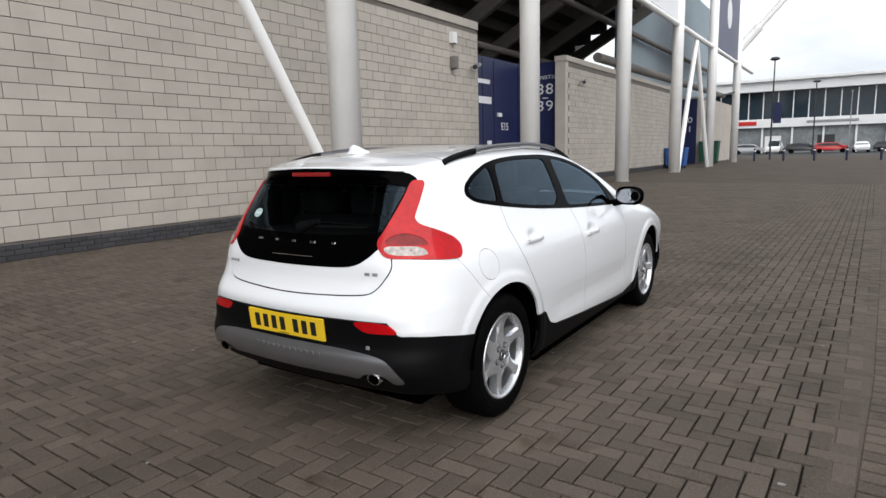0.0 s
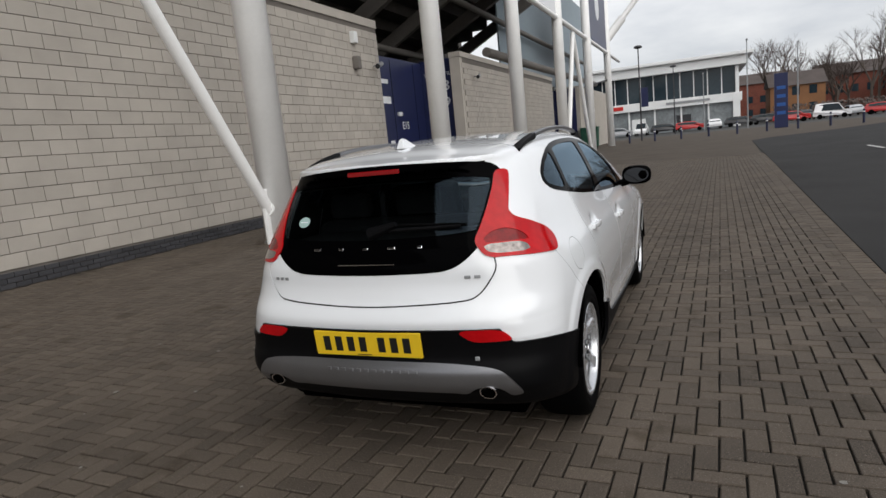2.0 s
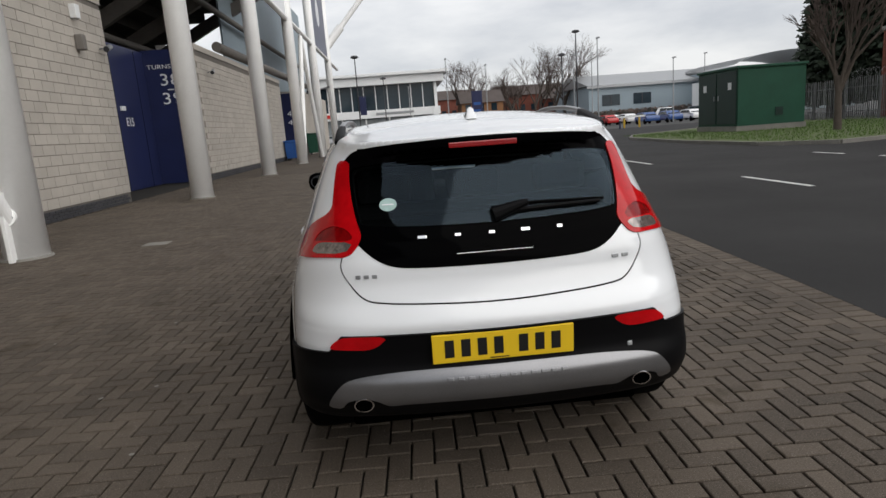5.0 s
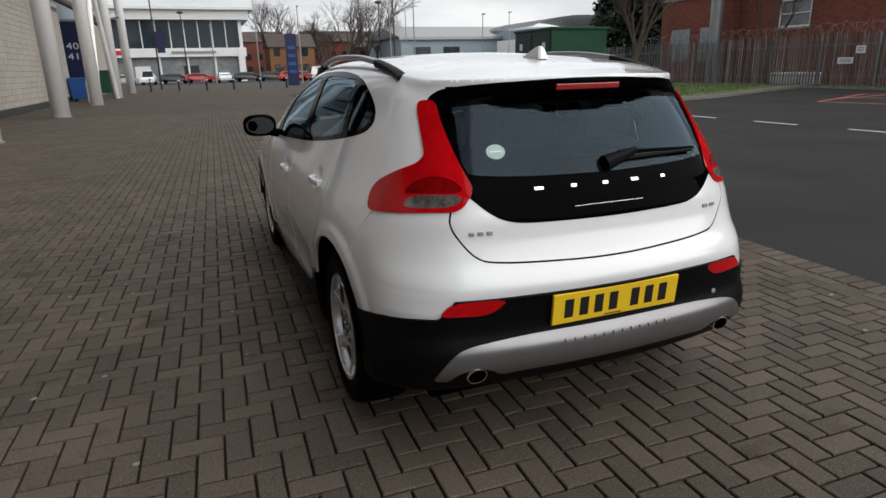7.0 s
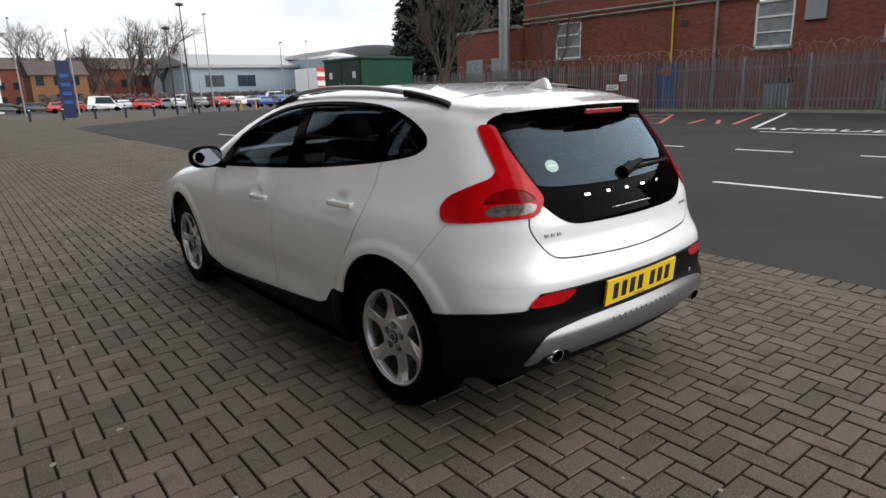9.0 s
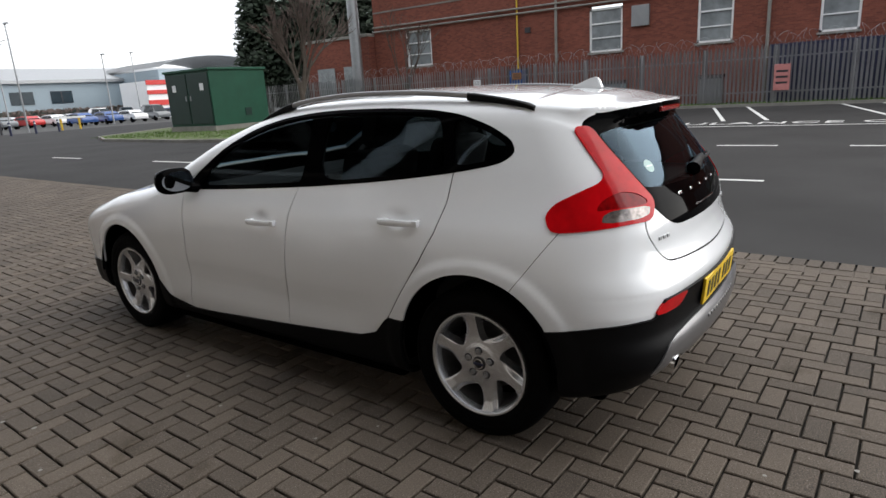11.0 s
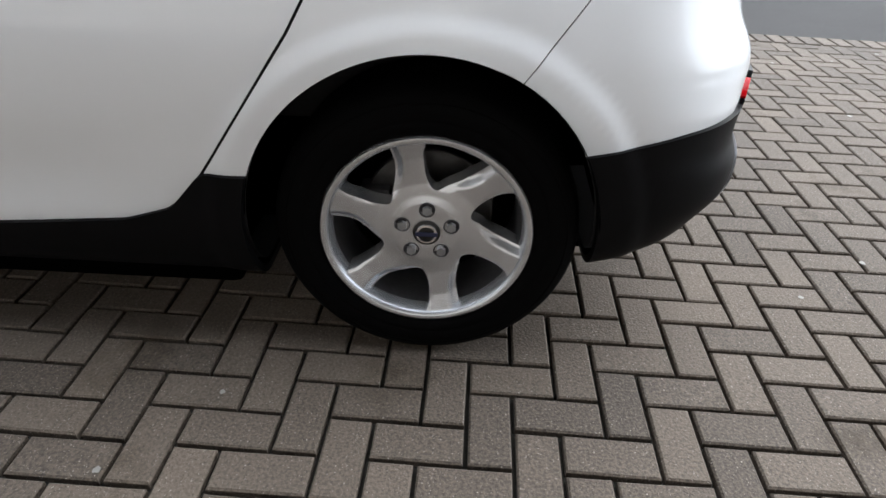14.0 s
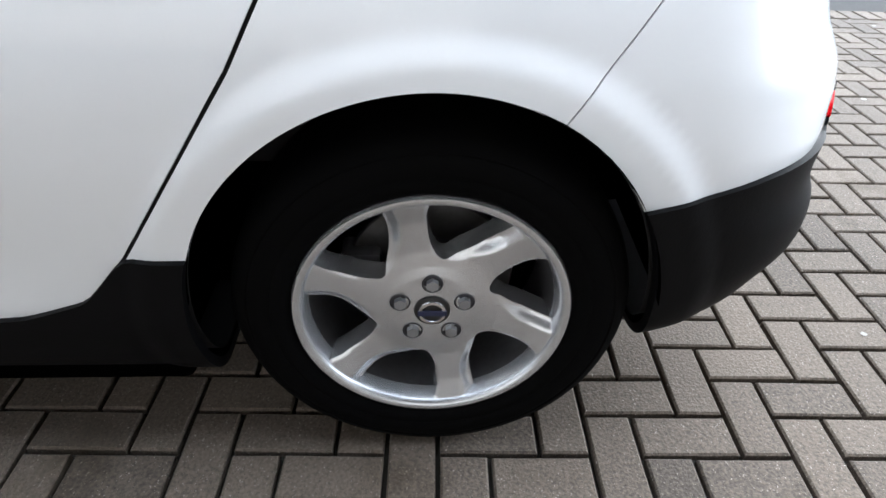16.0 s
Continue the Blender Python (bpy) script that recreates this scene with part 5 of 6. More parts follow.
wheel_a = build_wheel()
wheel_a.matrix_basis = pose(-0.818, 0.0, 0.323, 0, 0, 180)
for wx, wy, rz in ((-0.818, 2.646, 180), (0.818, 0.0, 0), (0.818, 2.646, 0)):
    spin = {2.646: 17, 0.0: 41}[wy] if wx > 0 or wy else 0
    copy_thing(wheel_a, pose(wx, wy, 0.323, 0, 0, rz) @ pose(0, 0, 0, spin, 0, 0))


# cabin
def seat(x, y, parent):
    s = part("seat", boxm((x - 0.25, y - 0.05, 0.50), (x + 0.25, y + 0.48, 0.66), 0.05), M_SEAT, parent, "dark cloth seat")
    bm = boxm((-0.24, -0.07, 0.0), (0.24, 0.07, 0.62), 0.06)
    bmesh.ops.transform(bm, matrix=Matrix.Translation((x, y, 0.55)) @ pose(0, 0, 0, 16, 0, 0), verts=bm.verts)
    part("seat_back", bm, M_SEAT, s)
    bm = boxm((-0.13, -0.05, 0.66), (0.13, 0.05, 0.84), 0.04)
    bmesh.ops.transform(bm, matrix=Matrix.Translation((x, y - 0.005, 0.52)) @ pose(0, 0, 0, 14, 0, 0), verts=bm.verts)
    part("headrest", bm, M_SEAT, s)
    for dx in (-0.05, 0.05):
        bm = tubem((dx, 0, 0.60), (dx, 0, 0.70), 0.007)
        bmesh.ops.transform(bm, matrix=Matrix.Translation((x, y, 0.53)) @ pose(0, 0, 0, 15, 0, 0), verts=bm.verts)
        part("headrest_post", bm, M_CHROME, s)
    return s


for sx in (-0.36, 0.36):
    seat(sx, 0.98, car)
bench = part("rear_bench", boxm((-0.62, 0.10, 0.48), (0.62, 0.62, 0.64), 0.05), M_SEAT, car, "dark cloth rear bench")
bm = boxm((-0.62, -0.07, 0.0), (0.62, 0.07, 0.50), 0.06)
bmesh.ops.transform(bm, matrix=Matrix.Translation((0, 0.10, 0.55)) @ pose(0, 0, 0, 18, 0, 0), verts=bm.verts)
part("bench_back", bm, M_SEAT, bench)
for sx in (-0.40, 0.0, 0.40):
    part("headrest", boxm((sx - 0.12, -0.10, 1.04), (sx + 0.12, -0.02, 1.17), 0.035), M_SEAT, bench)
part("parcel_shelf", boxm((-0.58, -0.50, 0.955), (0.58, -0.04, 0.975), 0.008), M_TRIM, car, "black parcel shelf")
part("dashboard", boxm((-0.68, 1.62, 0.62), (0.68, 2.15, 0.955), 0.07), M_TRIM, car, "dark dashboard")
bm = bmesh.new()
prev = None
rim_m = Matrix.Translation((0.36, 1.50, 0.93)) @ pose(0, 0, 0, 68, 0, 0)
wheel_pts = [rim_m @ Vector((0.18 * math.cos(2 * math.pi * i / 20), 0.18 * math.sin(2 * math.pi * i / 20), 0)) for i in range(20)]
for i in range(20):
    tube(bm, wheel_pts[i], wheel_pts[(i + 1) % 20], 0.015, 0.015, 8, False)
tube(bm, rim_m @ Vector((-0.17, 0, 0)), rim_m @ Vector((0.17, 0, 0)), 0.02, 0.02, 8)
tube(bm, rim_m @ Vector((0, 0, -0.15)), rim_m @ Vector((0, 0, 0.02)), 0.05, 0.06, 12)
part("steering_wheel", bm, M_TRIM, car, "black steering wheel")
part("inner_mirror", boxm((-0.12, 1.38, 1.27), (0.12, 1.40, 1.33), 0.015), M_TRIM, car)

# ---- palisade fence, brick works building and yard ----
FX = 26.9
fence = thing("palisade_fence", FX, 0, 0.08, "galvanised steel palisade fence along the verge", "fence")
pale_bm = bmesh.new()
prof = [(-0.046, 0.0), (-0.028, -0.014), (-0.008, 0.0), (0.008, 0.0), (0.028, -0.014), (0.046, 0.0)]
levels = [(0.05, 1.0), (2.22, 1.0), (2.33, 0.62), (2.42, 0.18)]
rows_v = [[pale_bm.verts.new((dx, y * k, z)) for y, dx in prof] for z, k in levels]
for a, b in zip(rows_v, rows_v[1:]):
    for i in range(5):
        pale_bm.faces.new((a[i], b[i], b[i + 1], a[i + 1]))
bmesh.ops.solidify(pale_bm, geom=list(pale_bm.faces), thickness=0.004)
pale0 = part("pale", pale_bm, M_GALV, fence)
pale0.matrix_basis = pose(-0.05, -11.0, 0)
rnd = random.Random(5)
for i in range(1, 299):
    p = new("pale", pale0.data)
    p.parent = fence
    p.matrix_basis = pose(-0.05 + rnd.uniform(-0.006, 0.006), -11.0 + i * 0.163 + rnd.uniform(-0.006, 0.006), rnd.uniform(-0.02, 0.01), rnd.uniform(-0.6, 0.6), 0, 0)
for i in range(18):
    part("post", boxm((-0.03, -11.1 + i * 2.77, 0.0), (0.05, -11.0 + i * 2.77, 2.35), 0.006), M_GALV, fence)
for zz in (0.45, 1.85):
    part("rail", boxm((-0.03, -11.1, zz), (0.02, 37.6, zz + 0.05), 0.004), M_GALV, fence)
cu = bpy.data.curves.new("razor_wire", 'CURVE')
cu.dimensions = '3D'
spl = cu.splines.new('POLY')
nw = 1400
spl.points.add(nw - 1)
for i in range(nw):
    t = i / nw
    a = i * 2 * math.pi / 11
    r = 0.26 + 0.07 * math.sin(i * 0.37)
    spl.points[i].co = (0.25 + r * math.cos(a), -11 + 44 * t + 0.12 * math.sin(i * 0.9), 2.62 + r * math.sin(a) * 0.9, 1)
cu.bevel_depth = 0.006
cu.bevel_resolution = 0
cu.materials.append(M_GALV)
tmp = bpy.data.objects.new("tmp", cu)
scene.collection.objects.link(tmp)
me = bpy.data.meshes.new_from_object(tmp.evaluated_get(bpy.context.evaluated_depsgraph_get()))
bpy.data.objects.remove(tmp)
wire = new("razor_wire", me)
wire.parent = fence
wire["label"] = "coiled razor wire above the pales"


def fence_sign(y, z, w, h, mat, label):
    e = thing("fence_sign", FX - 0.1, y, z, label, "sign")
    part("plate", boxm((-0.012, -w / 2, 0), (0.0, w / 2, h), 0.003), mat, e)
    for k in range(3):
        part("sign_bar", boxm((-0.016, -w * 0.36, h * (0.25 + 0.22 * k)), (-0.012, w * 0.36, h * (0.33 + 0.22 * k))), M_DARK_METAL, e)
    return e


fence_sign(18.05, 1.1, 0.75, 0.28, M_SIGNWHITE, "white notice plate fixed to the steel fence")
fence_sign(17.4, 1.55, 0.45, 0.32, M_SIGNWHITE, "small white notice plate fixed to the steel fence")
fence_sign(14.9, 1.75, 0.55, 0.35, M_ORANGE, "small orange notice plate fixed to the steel fence")
fence_sign(2.5, 0.6, 0.6, 1.05, M_PINK, "tall faded red warning notice on the fence")
gate = thing("blue_door", FX + 1.2, 15.6, 0.05, "blue painted steel door behind the fence", "door")
part("leaf", boxm((-0.04, -0.55, 0), (0.04, 0.55, 2.2), 0.01), M_BLUE, gate)
part("frame", boxm((0.0, -0.62, 0), (0.1, 0.62, 2.28)), M_DARK_METAL, gate)

BX = 30.0
works = thing("brick_building", BX, 5, 0, "red brick works building with grey framed windows", "building")
WIN = [(22.7, 24.7, 3.05, 5.25), (10.4, 12.2, 2.9, 5.1), (5.1, 6.7, 2.9, 5.1), (0.1, 1.6, 2.9, 5.1), (-5.0, -3.5, 2.9, 5.1)]
ys = sorted([-16.0, 27.4] + [v for w in WIN for v in w[:2]])
part("lower_wall", boxm((0, -21, 0), (0.35, 22.4, 2.9)), M_BRICK, works, "red brick wall")
part("upper_wall", boxm((0, -21, 5.25), (0.35, 22.4, 10.5)), M_BRICK, works, "red brick wall")
for y0, y1 in zip(ys[::2], ys[1::2]):
    part("wall_pier", boxm((0, y0 - 5, 2.9), (0.35, y1 - 5, 5.25)), M_BRICK, works, "red brick wall")
part("side_wall", boxm((0.35, 22.05, 0), (14, 22.4, 10.5)), M_BRICK, works)
part("roof", boxm((-0.15, -21.2, 10.5), (14, 22.6, 10.75), 0.02), M_ROOFTILE, works)
for y0, y1, z0, z1 in WIN:
    y0, y1 = y0 - 5, y1 - 5
    w = part("window", boxm((0.12, y0, z0), (0.16, y1, z1)), M_SHOWGLASS, works, "grey window panes")
    fr = bmesh.new()
    for a, b in (((0.04, y0, z0), (0.14, y0 + 0.1, z1)), ((0.04, y1 - 0.1, z0), (0.14, y1, z1)), ((0.04, y0, z1 - 0.1), (0.14, y1, z1)), ((0.04, y0, z0), (0.14, y1, z0 + 0.1)), ((0.06, y0, (z0 + z1) / 2 + 0.3), (0.14, y1, (z0 + z1) / 2 + 0.38)), ((0.06, y0, z0 + 0.7), (0.14, y1, z0 + 0.76))):
        box(fr, a, b)
    part("window_frame", fr, M_WHITE, w, "pale window frame")
    part("sill", boxm((-0.08, y0 - 0.08, z0 - 0.1), (0.2, y1 + 0.08, z0), 0.01), M_KERB, w)
part("extension_wall", boxm((-0.6, 22.45, 0), (9, 28.6, 5.2)), M_BRICK, works, "lower red brick wing")
part("extension_coping", boxm((-0.7, 22.45, 5.2), (9, 28.7, 5.4), 0.02), M_KERB, works)
for y0 in (23.2, 25.8):
    part("window", boxm((-0.66, y0, 1.4), (-0.6, y0 + 1.7, 3.4), 0.01), M_SHOWGLASS, works, "grey lower windows")
part("soil_band", boxm((-0.03, -21, 6.6), (0.0, 22.4, 6.7)), M_RAKER, works, "stone string course")
for zz in (5.45, 5.72):
    part("service_pipe", tubem((-0.14, -21, zz - 0.25), (-0.14, 22.4, zz), 0.055, 0.055, 10), M_KERB, works, "beige service pipe along the wall")
part("gas_pipe", tubem((-0.1, 11.5, 0), (-0.1, 11.5, 7), 0.05, 0.05, 10), M_YELLOW, works, "yellow gas pipe")
for py in (9.1, -1.4, -10):
    part("downpipe", tubem((-0.1, py, 0), (-0.1, py, 10.4), 0.075, 0.075, 12), M_KERB, works, "pale downpipe")
part("vent_box", boxm((-0.15, 4.0, 4.0), (0.0, 4.9, 5.0), 0.02), M_GREY_METAL, works, "grey vent box")
part("vent_dark", boxm((-0.06, 10.7, 4.3), (0.0, 11.05, 4.6)), M_DARK_METAL, works)
flue = thing("flue_pipe", 28.6, 27.9, 0, "galvanised ribbed flue pipe beside the brick building", "flue")
part("pipe", tubem((0, 0, 0), (0, 0, 11), 0.36, 0.36, 20), M_GREY_METAL, flue)
for k in range(9):
    part("band", tubem((0, 0, 0.8 + 1.15 * k), (0, 0, 0.9 + 1.15 * k), 0.385, 0.385, 20), M_GREY_METAL, flue)
store = thing("storage_container", FX + 1.9, 0.65, 0.0, "dark navy steel storage container behind the fence", "container")
part("shell", boxm((-0.9, -2.65, 0.1), (0.9, 2.55, 2.5), 0.03), M_BOLLARD, store)
for k in range(26):
    part("rib", boxm((-0.93, -2.55 + 0.2 * k, 0.15), (-0.9, -2.47 + 0.2 * k, 2.42), 0.005), M_BOLLARD, store)
for i, yy in enumerate((5.6, -3.9, -6.2, 10.2)):
    e = thing("yard_bin", FX + 1.5, yy, 0.09, "dark grey wheeled bin in the yard behind the fence", "bin", "yard bins")
    part("tub", boxm((-0.4, -0.5, 0.0), (0.4, 0.5, 1.15), 0.05), M_SHED if i % 2 else M_GREY_METAL, e)
    part("lid", boxm((-0.44, -0.54, 1.15), (0.44, 0.54, 1.3), 0.05), M_DARK_METAL, e)
for yy in (20.5, 21.4, 22.3):
    e = thing("pallet_block", FX + 0.9, yy, 0.08, "white wrapped block behind the fence", "crate", "wrapped blocks")
    part("wrap", boxm((-0.3, -0.38, 0), (0.3, 0.38, 0.62), 0.04), M_WHITE, e)

# substation cabinet
sub = thing("substation_cabinet", 18.35, 29.0, 0.08, "green substation cabinet standing on the grass verge", "cabinet")
part("plinth", boxm((-1.8, -2.05, 0), (1.8, 2.05, 0.28)), M_KERB, sub, "concrete plinth")
part("housing", boxm((-1.74, -2.0, 0.28), (1.74, 2.0, 3.08), 0.02), M_GREENBOX, sub)
part("roof", boxm((-1.82, -2.08, 3.08), (1.82, 2.08, 3.2), 0.02), M_GREENBOX, sub)
for y0, y1 in ((-1.9, -0.05), (0.05, 1.9)):
    d = part("door", boxm((-1.78, y0, 0.4), (-1.74, y1, 2.98), 0.008), M_GREENDARK, sub, "dark green steel door")
    part("door_handle", boxm((-1.81, y1 - 0.2 if y0 < 0 else y0 + 0.12, 1.6), (-1.78, y1 - 0.12 if y0 < 0 else y0 + 0.2, 1.85), 0.006), M_GREY_METAL, d)
for yy in (-1.3, 1.2):
    part("notice", boxm((-1.795, yy - 0.16, 2.1), (-1.781, yy + 0.16, 2.45)), M_SIGNWHITE, sub, "small pale notice")
part("vent", boxm((0.2, -2.03, 0.7), (0.6, -2.0, 1.1)), M_GREENDARK, sub)


# ---- trees ----
def bare_tree(x, y, h, seed, label, spread=0.55, depth=6, r0=0.17, droop=0.0):
    rng = random.Random(seed)
    e = thing("tree", x, y, 0, label, "tree", "bare trees")
    V, F, V2, F2 = [], [], [], []

    def limb(vs, fs, a, b, ra, rb, n):
        d = (b - a).normalized()
        u = d.orthogonal().normalized()
        w = d.cross(u)
        k = len(vs)
        for p, r in ((a, ra), (b, rb)):
            for i in range(n):
                t = 2 * math.pi * i / n
                vs.append(p + (u * math.cos(t) + w * math.sin(t)) * r)
        for i in range(n):
            fs.append((k + i, k + (i + 1) % n, k + n + (i + 1) % n, k + n + i))

    def grow(p, d, ln, r, lev):
        q = p + d * ln
        if lev < 3:
            limb(V, F, p, q, r, r * 0.72, 7)
        else:
            limb(V2, F2, p, q, max(r, 0.012), max(r * 0.6, 0.008), 3)
        if lev >= depth:
            return
        for i in range(rng.choice((2, 3, 3)) if lev else 4):
            nd = (d + Vector((rng.uniform(-1, 1), rng.uniform(-1, 1), rng.uniform(-0.3, 0.75) - droop * (lev > 2))) * spread).normalized()
            grow(p + d * ln * rng.uniform(0.55, 1.0), nd, ln * rng.uniform(0.62, 0.85), r * 0.6, lev + 1)

    grow(Vector((0, 0, -0.05)), Vector((rng.uniform(-0.04, 0.04), rng.uniform(-0.04, 0.04), 1)), h * 0.27, r0, 0)
    from_arrays("trunk", V, F, M_BARK, e, smooth=True)
    from_arrays("crown", V2, F2, M_TWIG, e, "fine bare twigs")
    return e


bare_tree(17.7, 21.4, 8.6, 3, "young bare roadside tree on the verge", 0.42, 6, 0.16)
bare_tree(28.4, 23.6, 8.0, 8, "thin bare tree behind the steel fence", 0.35, 5, 0.09)
for i, (tx, ty, th) in enumerate(((13, 122, 13), (16, 126, 13), (18.5, 128, 11), (21, 126, 10), (23.5, 124, 12), (26, 128, 11), (28, 122, 14), (30, 126, 15), (32.5, 123, 17), (35, 125, 17), (37, 127, 12), (24.5, 132, 10), (-4, 136, 10))):
    bare_tree(tx, ty, th * 1.35, 20 + i, "tall bare winter tree beyond the car park", 0.6, 6, 0.26, 0.15)


def conifer(x, y, h, r, seed, leaves=9000):
    rng = random.Random(seed)
    e = thing("evergreen_tree", x, y, 0, "dense dark evergreen tree behind the fence", "tree")
    part("trunk", tubem((0, 0, 0), (0, 0, h * 0.8), 0.22, 0.05, 8), M_BARK, e)
    V, F = [], []
    for i in range(leaves):
        z = rng.uniform(0.06, 1) ** 0.9 * h
        rr = r * (1 - (z / h) ** 2.2) * (0.75 + 0.25 * math.sin(z * 3 + i)) + 0.15
        t = rng.uniform(0, 2 * math.pi)
        k = rng.uniform(0.45, 1.0) ** 0.5
        c = Vector((rr * k * math.cos(t), rr * k * math.sin(t), z))
        s = rng.uniform(0.16, 0.40)
        d1 = Vector((rng.uniform(-1, 1), rng.uniform(-1, 1), rng.uniform(-0.6, 0.9))).normalized() * s
        d2 = d1.orthogonal().normalized() * s * 0.5
        n = len(V)
        V += [c - d1, c + d2, c + d1, c - d2]
        F.append((n, n + 1, n + 2, n + 3))
    from_arrays("foliage", V, F, M_CONIFER, e, "dark evergreen foliage")
    return e


conifer(30.5, 39.5, 12.5, 2.6, 4)
conifer(32.4, 36.8, 14.0, 2.9, 9)
conifer(35.5, 38.5, 19.0, 3.9, 13, 14000)
conifer(39.0, 38.6, 23.0, 4.2, 17, 16000)
conifer(43.0, 38.4, 22.0, 4.0, 19, 12000)


# ---- far car park: dealership, sheds, posts, cars ----
deal = thing("car_showroom", -12, 105, 0, "white car showroom with a dark glazed upper storey", "building")
part("lower_core", boxm((-30, 0.6, 0), (18.6, 26, 4.0)), M_SHOWGLASS, deal, "showroom glazing with a pale reflection in its colour")
part("fascia", boxm((-30, -0.2, 3.9), (19.6, 26, 5.2), 0.03), M_WHITE, deal, "white fascia band")
part("upper_glazing", boxm((-30, 0.5, 5.2), (18.9, 25, 9.3)), M_DGLASS, deal, "dark upper glazing")
part("roof_band", boxm((-31, -0.9, 9.3), (20.4, 27, 10.7), 0.05), M_WHITE, deal, "white roof band")
part("roof_edge", boxm((-31.2, -1.6, 10.7), (21.2, 27.5, 11.2), 0.08), M_WHITE, deal)
for k in range(25):
    part("mullion", boxm((-30 + 2.03 * k, 0.38, 5.2), (-29.86 + 2.03 * k, 0.5, 9.3)), M_WHITE, deal)
    if k % 2 == 0:
        part("column", boxm((-30 + 2.03 * k, 0.2, 0), (-29.75 + 2.03 * k, 0.55, 3.9)), M_WHITE, deal)
part("corner_pier", boxm((18.3, -0.3, 0), (19.3, 0.9, 5.0), 0.03), M_WHITE, deal)
part("corner_pier", boxm((18.7, -0.1, 5.0), (19.2, 0.6, 9.4), 0.02), M_WHITE, deal)
part("sign_bar", boxm((-4.2, -0.32, 4.3), (1.8, -0.2, 4.9), 0.02), M_RED, deal, "plain red sign bar")
part("sign_bar", boxm((8.5, -0.32, 4.4), (15.0, -0.2, 4.75), 0.02), M_GREY_METAL, deal, "plain grey sign bar")
for k, cx in enumerate((-24, -14, -6, 3, 10)):
    part("showroom_panel", boxm((cx, 0.52, 0.2), (cx + 2.2, 0.6, 2.6)), M_WHITE if k % 2 else M_DARK_METAL, deal)

shed = thing("industrial_shed", 56, 112, 0, "blue-grey clad industrial shed with a low pitched roof", "building")
part("wall", boxm((-20, 0, 0), (22, 24, 7.0)), M_SHED, shed)
bm = bmesh.new()
v = [bm.verts.new(p) for p in ((-20.5, -0.6, 7.0), (22.5, -0.6, 7.0), (22.5, 12, 9.6), (-20.5, 12, 9.6), (22.5, 25, 7.0), (-20.5, 25, 7.0), (-20.5, -0.6, 6.5), (22.5, -0.6, 6.5))]
for f in ((0, 1, 2, 3), (3, 2, 4, 5), (6, 7, 1, 0), (0, 3, 5), (1, 4, 2)):
    bm.faces.new([v[i] for i in f])
part("roof", bm, M_GREY_METAL, shed, "pale metal roof")
for x0 in (-17.5, -11.5):
    w = part("window", boxm((x0, -0.08, 3.2), (x0 + 3.4, 0.0, 5.2)), M_DGLASS, shed)
    part("window_frame", boxm((x0 + 1.6, -0.12, 3.2), (x0 + 1.75, -0.08, 5.2)), M_DARK_METAL, w)
part("base_band", boxm((-20.1, -0.1, 0), (22, 0.0, 2.2)), M_GREENDARK, shed, "dark lower band")
arch = thing("barrel_roof_hall", 68, 100, 0, "pale hall with a curved barrel roof", "building")
part("wall", boxm((-11, 0, 0), (11, 20, 7.8)), M_SHED, arch)
bm = bmesh.new()
prev = None
for i in range(17):
    t = math.pi * (0.18 + 0.64 * i / 16)
    p = (13.2 * math.cos(t), 4.2 * math.sin(t) + 5.9)
    cur = [bm.verts.new((p[0], yv, p[1])) for yv in (-0.8, 20)]
    if prev:
        bm.faces.new((prev[0], cur[0], cur[1], prev[1]))
    prev = cur
bmesh.ops.solidify(bm, geom=list(bm.faces), thickness=0.5)
part("roof", bm, M_GREY_METAL, arch, "curved metal roof")
shop = thing("red_white_shop", 50, 92, 0, "low shop front with red and white bands", "building")
part("wall", boxm((0, 0, 0), (12, 8, 5.6)), M_WHITE, shop)
for z0, z1 in ((1.9, 2.7), (3.6, 4.2), (5.0, 5.7)):
    part("red_band", boxm((-0.1, -0.15, z0), (12.1, 0.0, z1)), M_RED, shop)
for i, (x0, y0, w, h, mat, lab) in enumerate(((12.5, 116, 8, 5.6, M_ORANGE, "ochre clad low block beyond the car park"), (23, 140, 16, 7.5, M_BRICK, "distant red brick terrace with windows"), (34, 138, 9, 6.2, M_BRICK, "distant red brick house with windows"), (42, 142, 9, 5.6, M_ORANGE, "distant ochre rendered house with windows"), (-2, 150, 22, 8, M_BRICK, "distant red brick terrace with windows"))):
    b = thing("distant_house", x0, y0, 0, lab, "house", "distant houses")
    part("wall", boxm((0, 0, 0), (w, 8, h)), mat, b)
    bm = bmesh.new()
    v = [bm.verts.new(p) for p in ((-0.3, -0.4, h), (w + 0.3, -0.4, h), (w + 0.3, 4, h + 2.4), (-0.3, 4, h + 2.4), (w + 0.3, 8.4, h), (-0.3, 8.4, h))]
    for f in ((0, 1, 2, 3), (3, 2, 4, 5), (0, 3, 5), (1, 4, 2)):
        bm.faces.new([v[k] for k in f])
    part("roof", bm, M_ROOFTILE, b, "dark tiled roof")
    for k in range(int(w // 2.5)):
        for zz in (1.2, 4.0):
            part("window", boxm((0.7 + 2.5 * k, -0.06, zz), (1.8 + 2.5 * k, 0.0, zz + 1.4)), M_DGLASS, b)
hedge_rng = random.Random(77)
V, F = [], []
